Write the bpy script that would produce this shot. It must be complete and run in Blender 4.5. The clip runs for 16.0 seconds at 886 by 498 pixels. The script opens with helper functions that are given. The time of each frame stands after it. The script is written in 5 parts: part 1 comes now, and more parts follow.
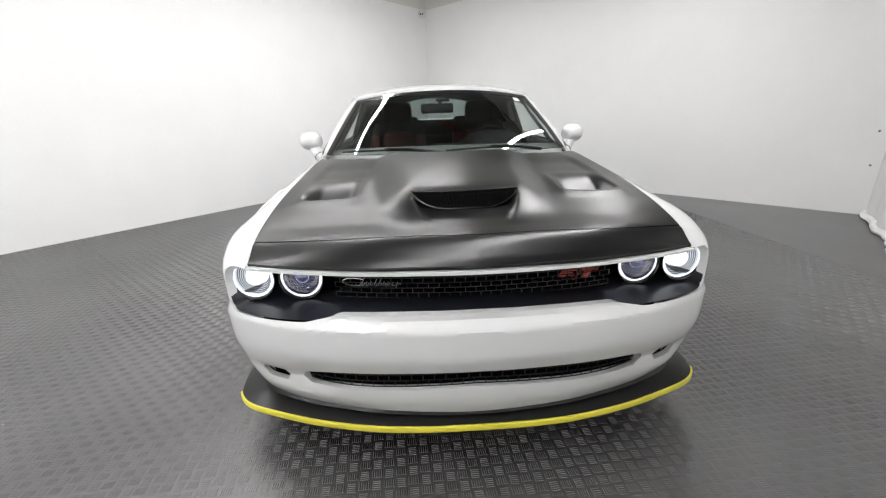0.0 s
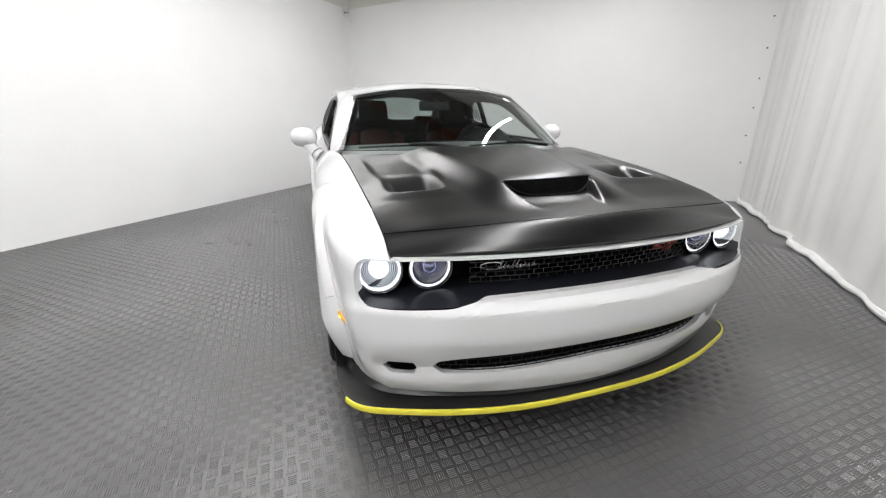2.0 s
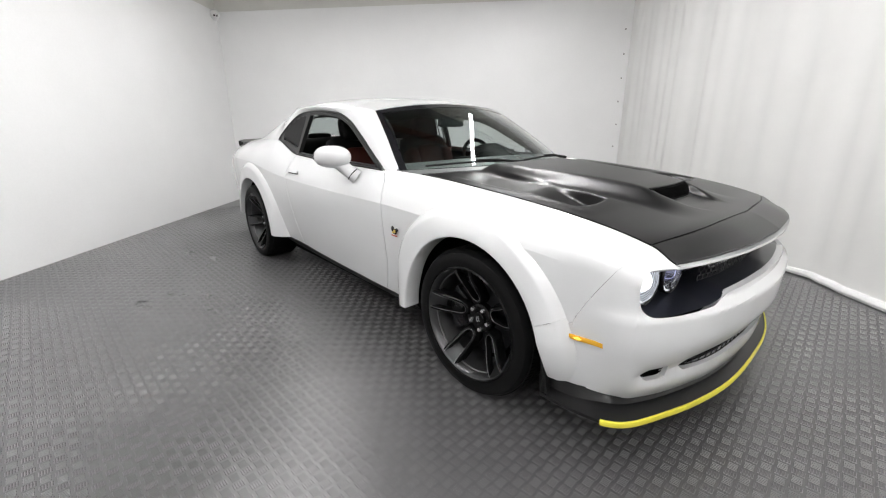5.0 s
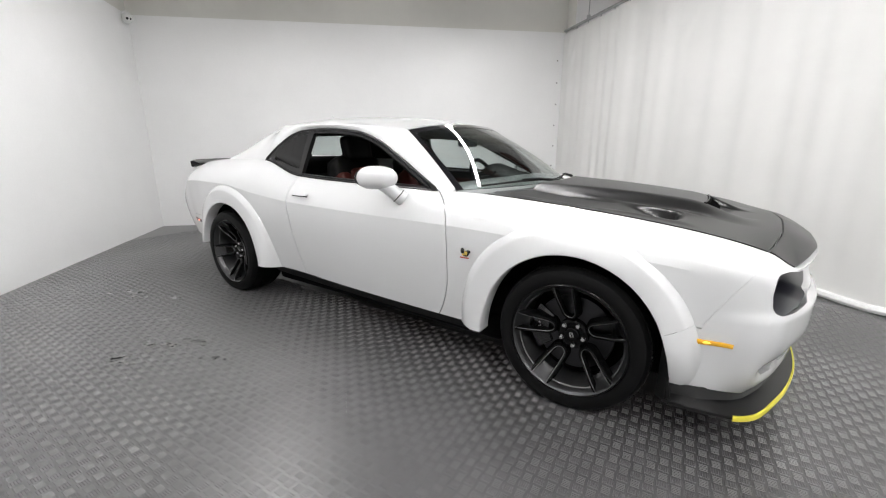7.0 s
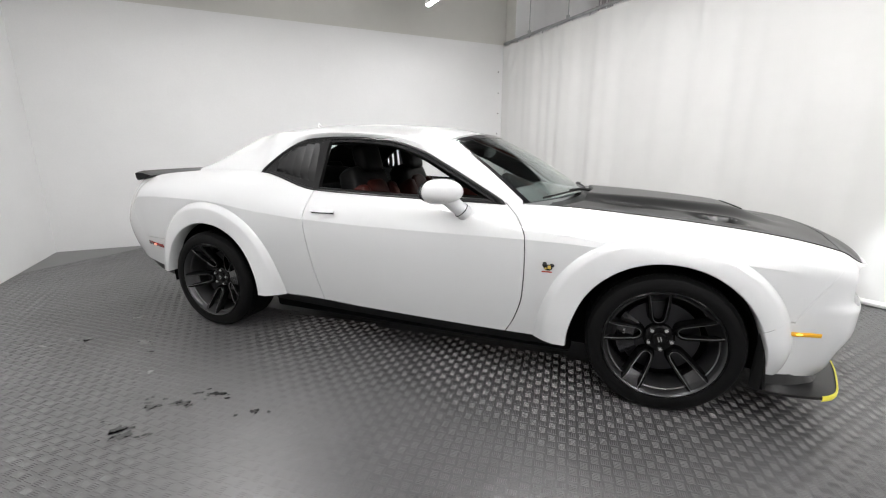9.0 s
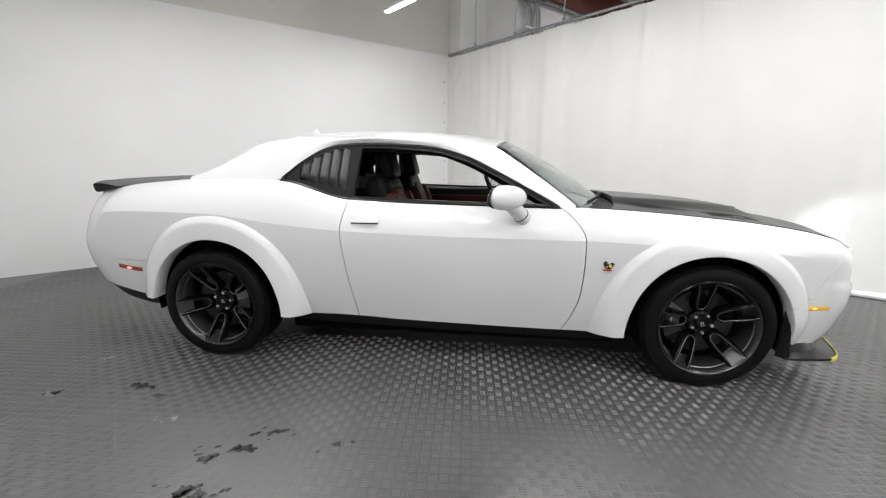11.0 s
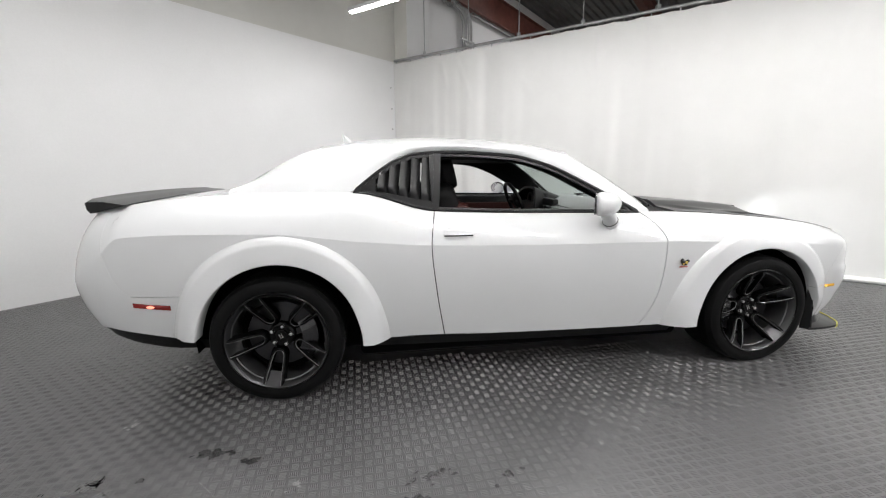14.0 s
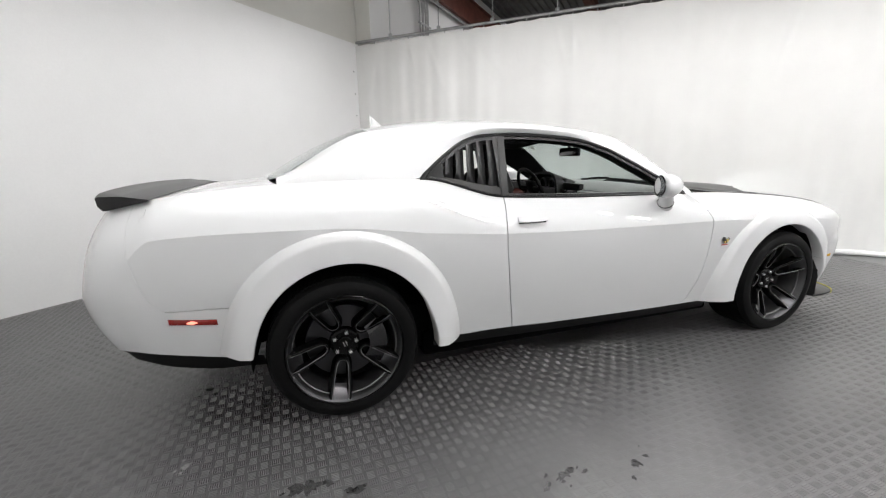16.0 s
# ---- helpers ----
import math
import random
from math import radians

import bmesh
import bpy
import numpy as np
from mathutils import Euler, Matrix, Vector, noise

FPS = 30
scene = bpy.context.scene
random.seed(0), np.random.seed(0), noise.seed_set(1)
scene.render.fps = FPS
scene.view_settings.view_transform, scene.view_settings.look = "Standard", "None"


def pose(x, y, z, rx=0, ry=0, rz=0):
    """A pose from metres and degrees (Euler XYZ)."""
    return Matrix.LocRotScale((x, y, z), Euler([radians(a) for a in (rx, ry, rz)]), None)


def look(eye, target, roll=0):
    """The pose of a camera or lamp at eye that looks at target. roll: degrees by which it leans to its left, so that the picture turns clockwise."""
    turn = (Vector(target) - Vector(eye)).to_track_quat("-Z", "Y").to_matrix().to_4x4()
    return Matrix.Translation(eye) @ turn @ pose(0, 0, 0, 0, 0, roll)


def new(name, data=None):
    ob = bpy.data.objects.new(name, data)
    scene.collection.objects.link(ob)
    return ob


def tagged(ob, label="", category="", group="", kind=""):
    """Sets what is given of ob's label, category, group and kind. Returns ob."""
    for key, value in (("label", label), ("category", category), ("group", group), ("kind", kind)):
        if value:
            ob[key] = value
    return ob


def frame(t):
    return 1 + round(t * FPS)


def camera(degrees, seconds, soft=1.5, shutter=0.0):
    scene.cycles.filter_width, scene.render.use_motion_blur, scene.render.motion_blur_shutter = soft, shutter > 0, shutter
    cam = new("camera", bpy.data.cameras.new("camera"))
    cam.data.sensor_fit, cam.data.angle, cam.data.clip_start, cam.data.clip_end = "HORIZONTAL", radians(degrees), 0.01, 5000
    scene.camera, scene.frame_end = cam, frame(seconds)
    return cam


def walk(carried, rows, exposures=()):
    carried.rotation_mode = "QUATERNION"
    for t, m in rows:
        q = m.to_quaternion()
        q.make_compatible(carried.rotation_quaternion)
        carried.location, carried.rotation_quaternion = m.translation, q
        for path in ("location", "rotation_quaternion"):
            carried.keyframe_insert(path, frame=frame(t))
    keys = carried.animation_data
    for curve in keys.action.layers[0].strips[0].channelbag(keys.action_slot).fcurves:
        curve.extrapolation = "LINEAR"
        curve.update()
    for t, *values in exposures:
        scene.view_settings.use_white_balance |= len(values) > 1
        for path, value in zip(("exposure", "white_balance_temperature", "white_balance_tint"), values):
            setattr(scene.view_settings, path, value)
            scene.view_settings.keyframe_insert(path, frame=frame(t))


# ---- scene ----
cam = camera(95.8, 16.0, soft=1.2)
PATH = [
    (0, (-0.158, -3.509, 1.262), (-0.08, -1.622, 0.602), -1.7),
    (0.5, (-0.416, -3.539, 1.253), (-0.233, -1.655, 0.606), -1.3),
    (1, (-0.591, -3.52, 1.226), (-0.287, -1.649, 0.587), -1.0),
    (1.5, (-0.778, -3.47, 1.208), (-0.34, -1.627, 0.567), -0.7),
    (2, (-0.964, -3.432, 1.223), (-0.384, -1.63, 0.577), -0.2),
    (2.5, (-1.254, -3.355, 1.219), (-0.537, -1.606, 0.564), 0.3),
    (3, (-1.426, -3.262, 1.201), (-0.561, -1.574, 0.568), 1.1),
    (3.5, (-1.633, -3.123, 1.199), (-0.649, -1.493, 0.586), 0.8),
    (4, (-1.812, -2.989, 1.219), (-0.727, -1.422, 0.612), 0.2),
    (6.5, (-2.598, -2.131, 1.227), (-1.078, -0.933, 0.72), -0.2),
    (7, (-2.695, -1.967, 1.225), (-1.098, -0.867, 0.737), -0.0),
    (7.5, (-2.779, -1.754, 1.235), (-1.108, -0.763, 0.76), 0.2),
    (8, (-2.833, -1.571, 1.258), (-1.105, -0.68, 0.79), 0.1),
    (8.5, (-2.938, -1.311, 1.262), (-1.158, -0.525, 0.8), 0.1),
    (9, (-3.002, -1.096, 1.258), (-1.178, -0.419, 0.795), 0.1),
    (11.5, (-3.229, -0.102, 1.249), (-1.277, 0.04, 0.839), 0.2),
    (12, (-3.253, 0.063, 1.265), (-1.294, 0.113, 0.868), 0.3),
    (12.5, (-3.247, 0.317, 1.263), (-1.285, 0.273, 0.878), 0.4),
    (13, (-3.226, 0.554, 1.269), (-1.266, 0.428, 0.892), 0.2),
    (13.5, (-3.145, 0.736, 1.254), (-1.193, 0.532, 0.871), -0.0),
    (14, (-3.09, 0.871, 1.262), (-1.149, 0.594, 0.868), -0.4),
    (14.5, (-3.018, 1.063, 1.257), (-1.093, 0.708, 0.848), -0.5),
    (15, (-2.936, 1.293, 1.252), (-1.033, 0.839, 0.837), -0.7),
    (15.5, (-2.855, 1.426, 1.233), (-0.975, 0.892, 0.808), -0.9),
    (16, (-2.773, 1.57, 1.236), (-0.918, 0.968, 0.793), -1.0),
]
walk(cam, [(t, look(eye, target, roll)) for t, eye, target, roll in PATH])

# ---------------------------------------------------------------- light
world = bpy.data.worlds.new("world")
world.use_nodes = True
world.node_tree.nodes["Background"].inputs[0].default_value = (0.9, 0.95, 1.0, 1)
world.node_tree.nodes["Background"].inputs[1].default_value = 0.02
scene.world = world
scene.view_settings.exposure = 0.0
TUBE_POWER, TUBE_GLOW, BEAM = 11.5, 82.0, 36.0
# Only the first is visible; the last two are added to light the nose.
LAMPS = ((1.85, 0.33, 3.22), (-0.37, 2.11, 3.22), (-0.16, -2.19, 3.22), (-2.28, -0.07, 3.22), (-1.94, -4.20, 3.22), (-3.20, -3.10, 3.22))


# ---------------------------------------------------------------- materials
def material(name, base, rough=0.5, metal=0.0, spec=0.5, coat=0.0, grain=0.0, grain_size=400.0, stain=0.0,
             stain_size=3.0, bump=0.0, emit=0.0, trans=0.0, rough_var=0.0):
    m = bpy.data.materials.new(name)
    m.use_nodes = True
    nt = m.node_tree
    b = nt.nodes["Principled BSDF"]
    b.inputs["Base Color"].default_value = (*base, 1)
    b.inputs["Roughness"].default_value = rough
    b.inputs["Metallic"].default_value = metal
    b.inputs["Specular IOR Level"].default_value = spec
    b.inputs["Coat Weight"].default_value = coat
    b.inputs["Coat Roughness"].default_value = 0.03
    b.inputs["Transmission Weight"].default_value = trans
    if emit:
        b.inputs["Emission Color"].default_value = (*base, 1)
        b.inputs["Emission Strength"].default_value = emit
    if grain or stain or bump or rough_var:
        tc = nt.nodes.new("ShaderNodeTexCoord")
        fine = nt.nodes.new("ShaderNodeTexNoise")
        fine.inputs["Scale"].default_value = grain_size
        fine.inputs["Detail"].default_value = 4
        wide = nt.nodes.new("ShaderNodeTexNoise")
        wide.inputs["Scale"].default_value = stain_size
        wide.inputs["Detail"].default_value = 6
        wide.inputs["Roughness"].default_value = 0.6
        for n in (fine, wide):
            nt.links.new(tc.outputs["Object"], n.inputs["Vector"])
        mixes = []
        for n, amount in ((fine, grain), (wide, stain)):
            r = nt.nodes.new("ShaderNodeMapRange")
            r.inputs["From Min"].default_value, r.inputs["From Max"].default_value = 0.3, 0.7
            r.inputs["To Min"].default_value, r.inputs["To Max"].default_value = 1 - amount, 1 + amount
            nt.links.new(n.outputs["Fac"], r.inputs["Value"])
            mixes.append(r)
        mul = nt.nodes.new("ShaderNodeMath")
        mul.operation = "MULTIPLY"
        nt.links.new(mixes[0].outputs[0], mul.inputs[0])
        nt.links.new(mixes[1].outputs[0], mul.inputs[1])
        vm = nt.nodes.new("ShaderNodeVectorMath")
        vm.operation = "SCALE"
        vm.inputs[0].default_value = base
        nt.links.new(mul.outputs[0], vm.inputs["Scale"])
        nt.links.new(vm.outputs[0], b.inputs["Base Color"])
        if rough_var:
            r = nt.nodes.new("ShaderNodeMapRange")
            r.inputs["From Min"].default_value, r.inputs["From Max"].default_value = 0.3, 0.7
            r.inputs["To Min"].default_value, r.inputs["To Max"].default_value = rough - rough_var, rough + rough_var
            nt.links.new(wide.outputs["Fac"], r.inputs["Value"])
            nt.links.new(r.outputs[0], b.inputs["Roughness"])
        if bump:
            bn = nt.nodes.new("ShaderNodeBump")
            bn.inputs["Strength"].default_value = bump
            bn.inputs["Distance"].default_value = 0.002
            nt.links.new(fine.outputs["Fac"], bn.inputs["Height"])
            nt.links.new(bn.outputs[0], b.inputs["Normal"])
    return m


WHITE_PAINT = material("white_paint", (0.685, 0.69, 0.695), 0.35, coat=1.0, stain=0.01)
SATIN_BLACK = material("satin_black_paint", (0.0035, 0.0035, 0.0037), 0.30, spec=0.42, grain=0.06, grain_size=900)
PIANO_BLACK = material("gloss_black", (0.010, 0.010, 0.012), 0.12, coat=0.6)
LAMP_BLACK = material("lamp_housing_black", (0.012, 0.013, 0.018), 0.28, spec=0.6)
BLACK_PLASTIC = material("black_plastic", (0.005, 0.005, 0.005), 0.5, spec=0.25, grain=0.15, grain_size=600, bump=0.15)
# Also colours sheets that stand for the shade inside openings.
VOID_BLACK = material("underbody_and_shade_black", (0.002, 0.002, 0.002), 0.8, spec=0.05, grain=0.2)
RUBBER = material("tyre_rubber", (0.0032, 0.0032, 0.0033), 0.55, spec=0.14, grain=0.15, grain_size=300, bump=0.1, stain=0.15, stain_size=9)
RIM_BLACK = material("satin_black_alloy", (0.0035, 0.0035, 0.0037), 0.22, spec=0.15, grain=0.08)
RIM_LIT = material("lit_satin_black_alloy", (0.060, 0.060, 0.062), 0.30, metal=0.8, grain=0.08)
EDGE_GLINT_METAL = material("edge_glint_and_dull_metal", (0.19, 0.19, 0.193), 0.32, metal=0.85)
MESH_BLACK = material("black_mesh", (0.018, 0.018, 0.019), 0.4, spec=0.4)
RIM_GREY = material("dark_grey_alloy", (0.15, 0.15, 0.152), 0.33, metal=0.9)
TRIM_BLACK = material("satin_black_trim", (0.010, 0.010, 0.0105), 0.32, spec=0.35, grain=0.05)
LOUVRE = material("gloss_black_louvre", (0.014, 0.014, 0.0145), 0.30, spec=0.5)
DASH = material("charcoal_dashboard", (0.085, 0.088, 0.087), 0.38, spec=0.6, grain=0.15, grain_size=500, bump=0.15)
CHROME = material("chrome", (0.75, 0.75, 0.76), 0.12, metal=1.0)
STEEL = material("brake_steel", (0.055, 0.055, 0.058), 0.35, metal=1.0, grain=0.1)
GALV = material("galvanised_steel", (0.42, 0.43, 0.43), 0.45, metal=0.8, stain=0.15, stain_size=12)
GLASS = material("tinted_glass", (0.62, 0.69, 0.67), 0.0, trans=1.0)
CLEAR = material("clear_lens", (0.97, 0.98, 1.0), 0.0, trans=1.0)
YELLOW = material("yellow_plastic_guard", (0.72, 0.66, 0.06), 0.4, stain=0.06, stain_size=20)
AMBER = material("amber_lens", (0.80, 0.43, 0.03), 0.15, coat=0.5)
AMBER_LIT = material("amber_bulb", (1.0, 0.60, 0.08), 0.3, emit=1.0)
RED_LENS = material("red_lens", (0.24, 0.012, 0.010), 0.15, coat=0.5)
RED_LIT = material("red_bulb", (1.0, 0.30, 0.20), 0.3, emit=1.3)
HALO = material("white_halo", (0.95, 0.97, 1.0), 0.3, emit=1.1)
LOW_BEAM = material("lit_reflector", (0.62, 0.65, 0.70), 0.3, emit=0.38)
DIM_BLUE = material("lens_optic", (0.35, 0.36, 0.55), 0.08, metal=0.85)
BADGE_RED = material("red_badge", (0.42, 0.05, 0.03), 0.35)
BADGE_SILVER = material("silver_badge", (0.62, 0.62, 0.62), 0.25, metal=0.8)
BADGE_GOLD = material("yellow_badge", (0.62, 0.45, 0.10), 0.35)
LEATHER = material("black_leather", (0.004, 0.004, 0.004), 0.5, spec=0.14, grain=0.2, grain_size=250, bump=0.25)
RED_LEATHER = material("rust_red_leather", (0.045, 0.008, 0.005), 0.5, spec=0.25, grain=0.15, grain_size=250, bump=0.25, stain=0.1)
SCREEN = material("dark_screen", (0.02, 0.022, 0.025), 0.1, coat=0.6)
STICKER = material("paper_sticker", (0.75, 0.75, 0.70), 0.6)
WALL_WHITE = material("white_wall_paint", (0.85, 0.85, 0.847), 0.55, spec=0.3, grain=0.012, grain_size=60, stain=0.02, stain_size=1.3, bump=0.06)
UPPER_WALL = material("off_white_upper_wall", (0.70, 0.692, 0.652), 0.6, grain=0.02, stain=0.04, stain_size=1.5)
CURTAIN = material("white_vinyl_curtain", (0.72, 0.716, 0.701), 0.42, spec=0.4, grain=0.01, stain=0.025, stain_size=2.0, bump=0.04)
HEM = material("curtain_hem", (0.85, 0.85, 0.84), 0.5, stain=0.05, stain_size=9)
DECK = material("dark_metal_deck", (0.20, 0.20, 0.195), 0.5, metal=0.5, stain=0.15)
RED_STEEL = material("red_oxide_steel", (0.16, 0.055, 0.04), 0.6, stain=0.2, stain_size=6)
TUBE = material("lamp_diffuser", (1.0, 0.990, 0.990), 0.4, emit=TUBE_GLOW)
LAMP_BODY = material("white_lamp_housing", (0.80, 0.80, 0.80), 0.4, stain=0.02)
CAMERA_WHITE = material("white_camera_plastic", (0.72, 0.72, 0.71), 0.4, stain=0.03)
CABLE = material("grey_cable", (0.40, 0.40, 0.40), 0.5, stain=0.2)
SCREW = material("dull_screw", (0.22, 0.21, 0.20), 0.5, metal=0.6)
SMUDGE = material("black_stain", (0.058, 0.058, 0.058), 0.14, spec=0.8, coat=1.0, grain=0.45, grain_size=90)
CHALK = material("chalky_residue", (0.34, 0.34, 0.33), 0.55, grain=0.3, grain_size=120)


def rubber_floor():
    """Dark grey vinyl, worn and smeared with wide pale patches."""
    m = bpy.data.materials.new("grey_rubber_floor")
    m.use_nodes = True
    nt, b = m.node_tree, m.node_tree.nodes["Principled BSDF"]
    geo = nt.nodes.new("ShaderNodeNewGeometry")
    vals = []
    for scale, detail, lo, hi in ((0.55, 5, 0.85, 1.2), (7.0, 5, 0.88, 1.12), (140.0, 3, 0.9, 1.1)):
        n = nt.nodes.new("ShaderNodeTexNoise")
        n.inputs["Scale"].default_value, n.inputs["Detail"].default_value = scale, detail
        nt.links.new(geo.outputs["Position"], n.inputs["Vector"])
        r = nt.nodes.new("ShaderNodeMapRange")
        r.inputs["From Min"].default_value, r.inputs["From Max"].default_value = 0.32, 0.68
        r.inputs["To Min"].default_value, r.inputs["To Max"].default_value = lo, hi
        nt.links.new(n.outputs["Fac"], r.inputs["Value"])
        vals.append(r.outputs[0])
    out = vals[0]
    for v in vals[1:]:
        mul = nt.nodes.new("ShaderNodeMath")
        mul.operation = "MULTIPLY"
        nt.links.new(out, mul.inputs[0])
        nt.links.new(v, mul.inputs[1])
        out = mul.outputs[0]
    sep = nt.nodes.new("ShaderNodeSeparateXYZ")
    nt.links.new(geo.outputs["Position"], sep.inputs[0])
    # Tread tops lightened, grooves darkened: wear, with shading contrast put into the colour.
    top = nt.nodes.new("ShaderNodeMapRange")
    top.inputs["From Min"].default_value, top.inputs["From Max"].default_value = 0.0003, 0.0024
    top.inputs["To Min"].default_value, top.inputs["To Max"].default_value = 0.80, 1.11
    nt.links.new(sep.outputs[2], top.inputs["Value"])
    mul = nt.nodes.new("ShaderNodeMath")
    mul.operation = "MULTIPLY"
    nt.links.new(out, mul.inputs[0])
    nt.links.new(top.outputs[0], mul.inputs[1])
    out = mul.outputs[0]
    sc = nt.nodes.new("ShaderNodeVectorMath")
    sc.operation = "SCALE"
    sc.inputs[0].default_value = (0.062, 0.061, 0.0625)
    nt.links.new(out, sc.inputs["Scale"])
    nt.links.new(sc.outputs[0], b.inputs["Base Color"])
    rr = nt.nodes.new("ShaderNodeMapRange")
    rr.inputs["From Min"].default_value, rr.inputs["From Max"].default_value = 0.85, 1.2
    rr.inputs["To Min"].default_value, rr.inputs["To Max"].default_value = 0.33, 0.45
    nt.links.new(vals[0], rr.inputs["Value"])
    nt.links.new(rr.outputs[0], b.inputs["Roughness"])
    b.inputs["Specular IOR Level"].default_value = 1.0
    b.inputs["Coat Weight"].default_value, b.inputs["Coat Roughness"].default_value, b.inputs["Coat IOR"].default_value = 0.6, 0.42, 1.7
    return m


FLOOR = rubber_floor()


# ---------------------------------------------------------------- building helpers
def curve(*pts):
    """A smooth curve through (x, y) knots that never overshoots them."""
    xs, ys = np.array([p[0] for p in pts], float), np.array([p[1] for p in pts], float)
    h, d = np.diff(xs), np.diff(ys) / np.diff(xs)
    m = np.zeros(len(xs))
    m[0], m[-1] = d[0], d[-1]
    for i in range(1, len(xs) - 1):
        if d[i - 1] * d[i] > 0:
            w1, w2 = 2 * h[i] + h[i - 1], h[i] + 2 * h[i - 1]
            m[i] = (w1 + w2) / (w1 / d[i - 1] + w2 / d[i])

    def at(x):
        if x <= xs[0]:
            return float(ys[0])
        if x >= xs[-1]:
            return float(ys[-1])
        i = int(np.searchsorted(xs, x)) - 1
        t = (x - xs[i]) / h[i]
        return float((1 + 2 * t) * (1 - t) ** 2 * ys[i] + t * (1 - t) ** 2 * h[i] * m[i]
                     + t * t * (3 - 2 * t) * ys[i + 1] + t * t * (t - 1) * h[i] * m[i + 1])
    return at


def smooth(a, b, x):
    t = min(1.0, max(0.0, (x - a) / (b - a)))
    return t * t * (3 - 2 * t)


def part(name, bm, mat, parent=None, label="", angle=32, flip_from=None):
    me = bpy.data.meshes.new(name)
    if flip_from is not None:
        face_away(bm, flip_from)
    bm.to_mesh(me)
    bm.free()
    me.materials.append(mat)
    me.polygons.foreach_set("use_smooth", [True] * len(me.polygons))
    me.set_sharp_from_angle(angle=radians(angle))
    ob = new(name, me)
    if parent is not None:
        ob.parent = parent
    if label:
        ob["label"] = label
    return ob


def face_away(bm, centre):
    """Turn all faces over where most of them look towards the centre."""
    bm.normal_update()
    c = Vector(centre)
    if sum((f.calc_center_median() - c).dot(f.normal) * f.calc_area() for f in bm.faces) < 0:
        bmesh.ops.reverse_faces(bm, faces=bm.faces)
        bm.normal_update()


def grid(fn, us, vs, skip=None, wrap=False):
    """A sheet of quads over fn(u, v); skip(u, v) leaves out cells."""
    bm = bmesh.new()
    rows = [[bm.verts.new(fn(u, v)) for v in vs] for u in us]
    nu = len(us)
    for i in range(nu if wrap else nu - 1):
        k = (i + 1) % nu
        for j in range(len(vs) - 1):
            if skip and skip(0.5 * (us[i] + us[k]), 0.5 * (vs[j] + vs[j + 1])):
                continue
            bm.faces.new((rows[i][j], rows[k][j], rows[k][j + 1], rows[i][j + 1]))
    loose = [v for v in bm.verts if not v.link_faces]
    bmesh.ops.delete(bm, geom=loose, context="VERTS")
    return bm


def span(a, b, n):
    return [a + (b - a) * i / n for i in range(n + 1)]


def flange(bm, depth, centre=None):
    """Turn the open edges of a sheet inwards, so that it shows its thickness."""
    if centre is not None:
        face_away(bm, centre)
    bm.normal_update()
    edges = [e for e in bm.edges if e.is_boundary]
    normals = {v: v.normal.copy() for e in edges for v in e.verts}
    places = {tuple(v.co): n for v, n in normals.items()}
    r = bmesh.ops.extrude_edge_only(bm, edges=edges)
    for v in r["geom"]:
        if isinstance(v, bmesh.types.BMVert):
            n = places.get(tuple(v.co))
            if n:
                v.co -= n * depth
    return bm


def thick(bm, depth):
    bmesh.ops.solidify(bm, geom=bm.faces, thickness=depth)
    return bm


def box(bm, cx, cy, cz, sx, sy, sz, bevel=0.0, m=None):
    r = bmesh.ops.create_cube(bm, size=1, matrix=(m or Matrix()) @ Matrix.Translation((cx, cy, cz)) @ Matrix.Diagonal((sx, sy, sz, 1)))
    if bevel:
        es = {e for v in r["verts"] for e in v.link_edges}
        bmesh.ops.bevel(bm, geom=list(es), offset=bevel, segments=2, affect="EDGES", profile=0.6)
    return bm


def ring_sheet(profile, n, axis):
    """A turned body round the x (or z) axis from (radius, along) pairs."""
    bm = bmesh.new()
    rows = []
    for i in range(n):
        c, s = math.cos(2 * math.pi * i / n), math.sin(2 * math.pi * i / n)
        rows.append([bm.verts.new((a, r * c, r * s) if axis == "x" else (r * c, r * s, a)) for r, a in profile])
    for i in range(n):
        for j in range(len(profile) - 1):
            bm.faces.new((rows[i][j], rows[(i + 1) % n][j], rows[(i + 1) % n][j + 1], rows[i][j + 1]))
    bmesh.ops.remove_doubles(bm, verts=bm.verts, dist=1e-6)
    bmesh.ops.recalc_face_normals(bm, faces=bm.faces)
    return bm


def tube(bm, pts, r, n=8):
    """A round bar along a line of points."""
    pts = [Vector(p) for p in pts]
    rings = []
    up = Vector((0.13, 0.21, 0.97))
    for i, p in enumerate(pts):
        d = (pts[min(i + 1, len(pts) - 1)] - pts[max(i - 1, 0)]).normalized()
        a = d.cross(up)
        if a.length < 0.1:
            a = d.cross(Vector((1, 0, 0)))
        a.normalize()
        b = d.cross(a)
        rr = r[i] if isinstance(r, (list, tuple)) else r
        rings.append([bm.verts.new(p + rr * (math.cos(2 * math.pi * k / n) * a + math.sin(2 * math.pi * k / n) * b)) for k in range(n)])
    for i in range(len(rings) - 1):
        for k in range(n):
            bm.faces.new((rings[i][k], rings[i][(k + 1) % n], rings[i + 1][(k + 1) % n], rings[i + 1][k]))
    bm.faces.new(rings[0][::-1])
    bm.faces.new(rings[-1])
    return bm


def thing(name, label, category, group="", place=(0, 0, 0)):
    ob = new(name)
    ob.location = place
    ob.empty_display_size = 0.05
    return tagged(ob, label, category, group)


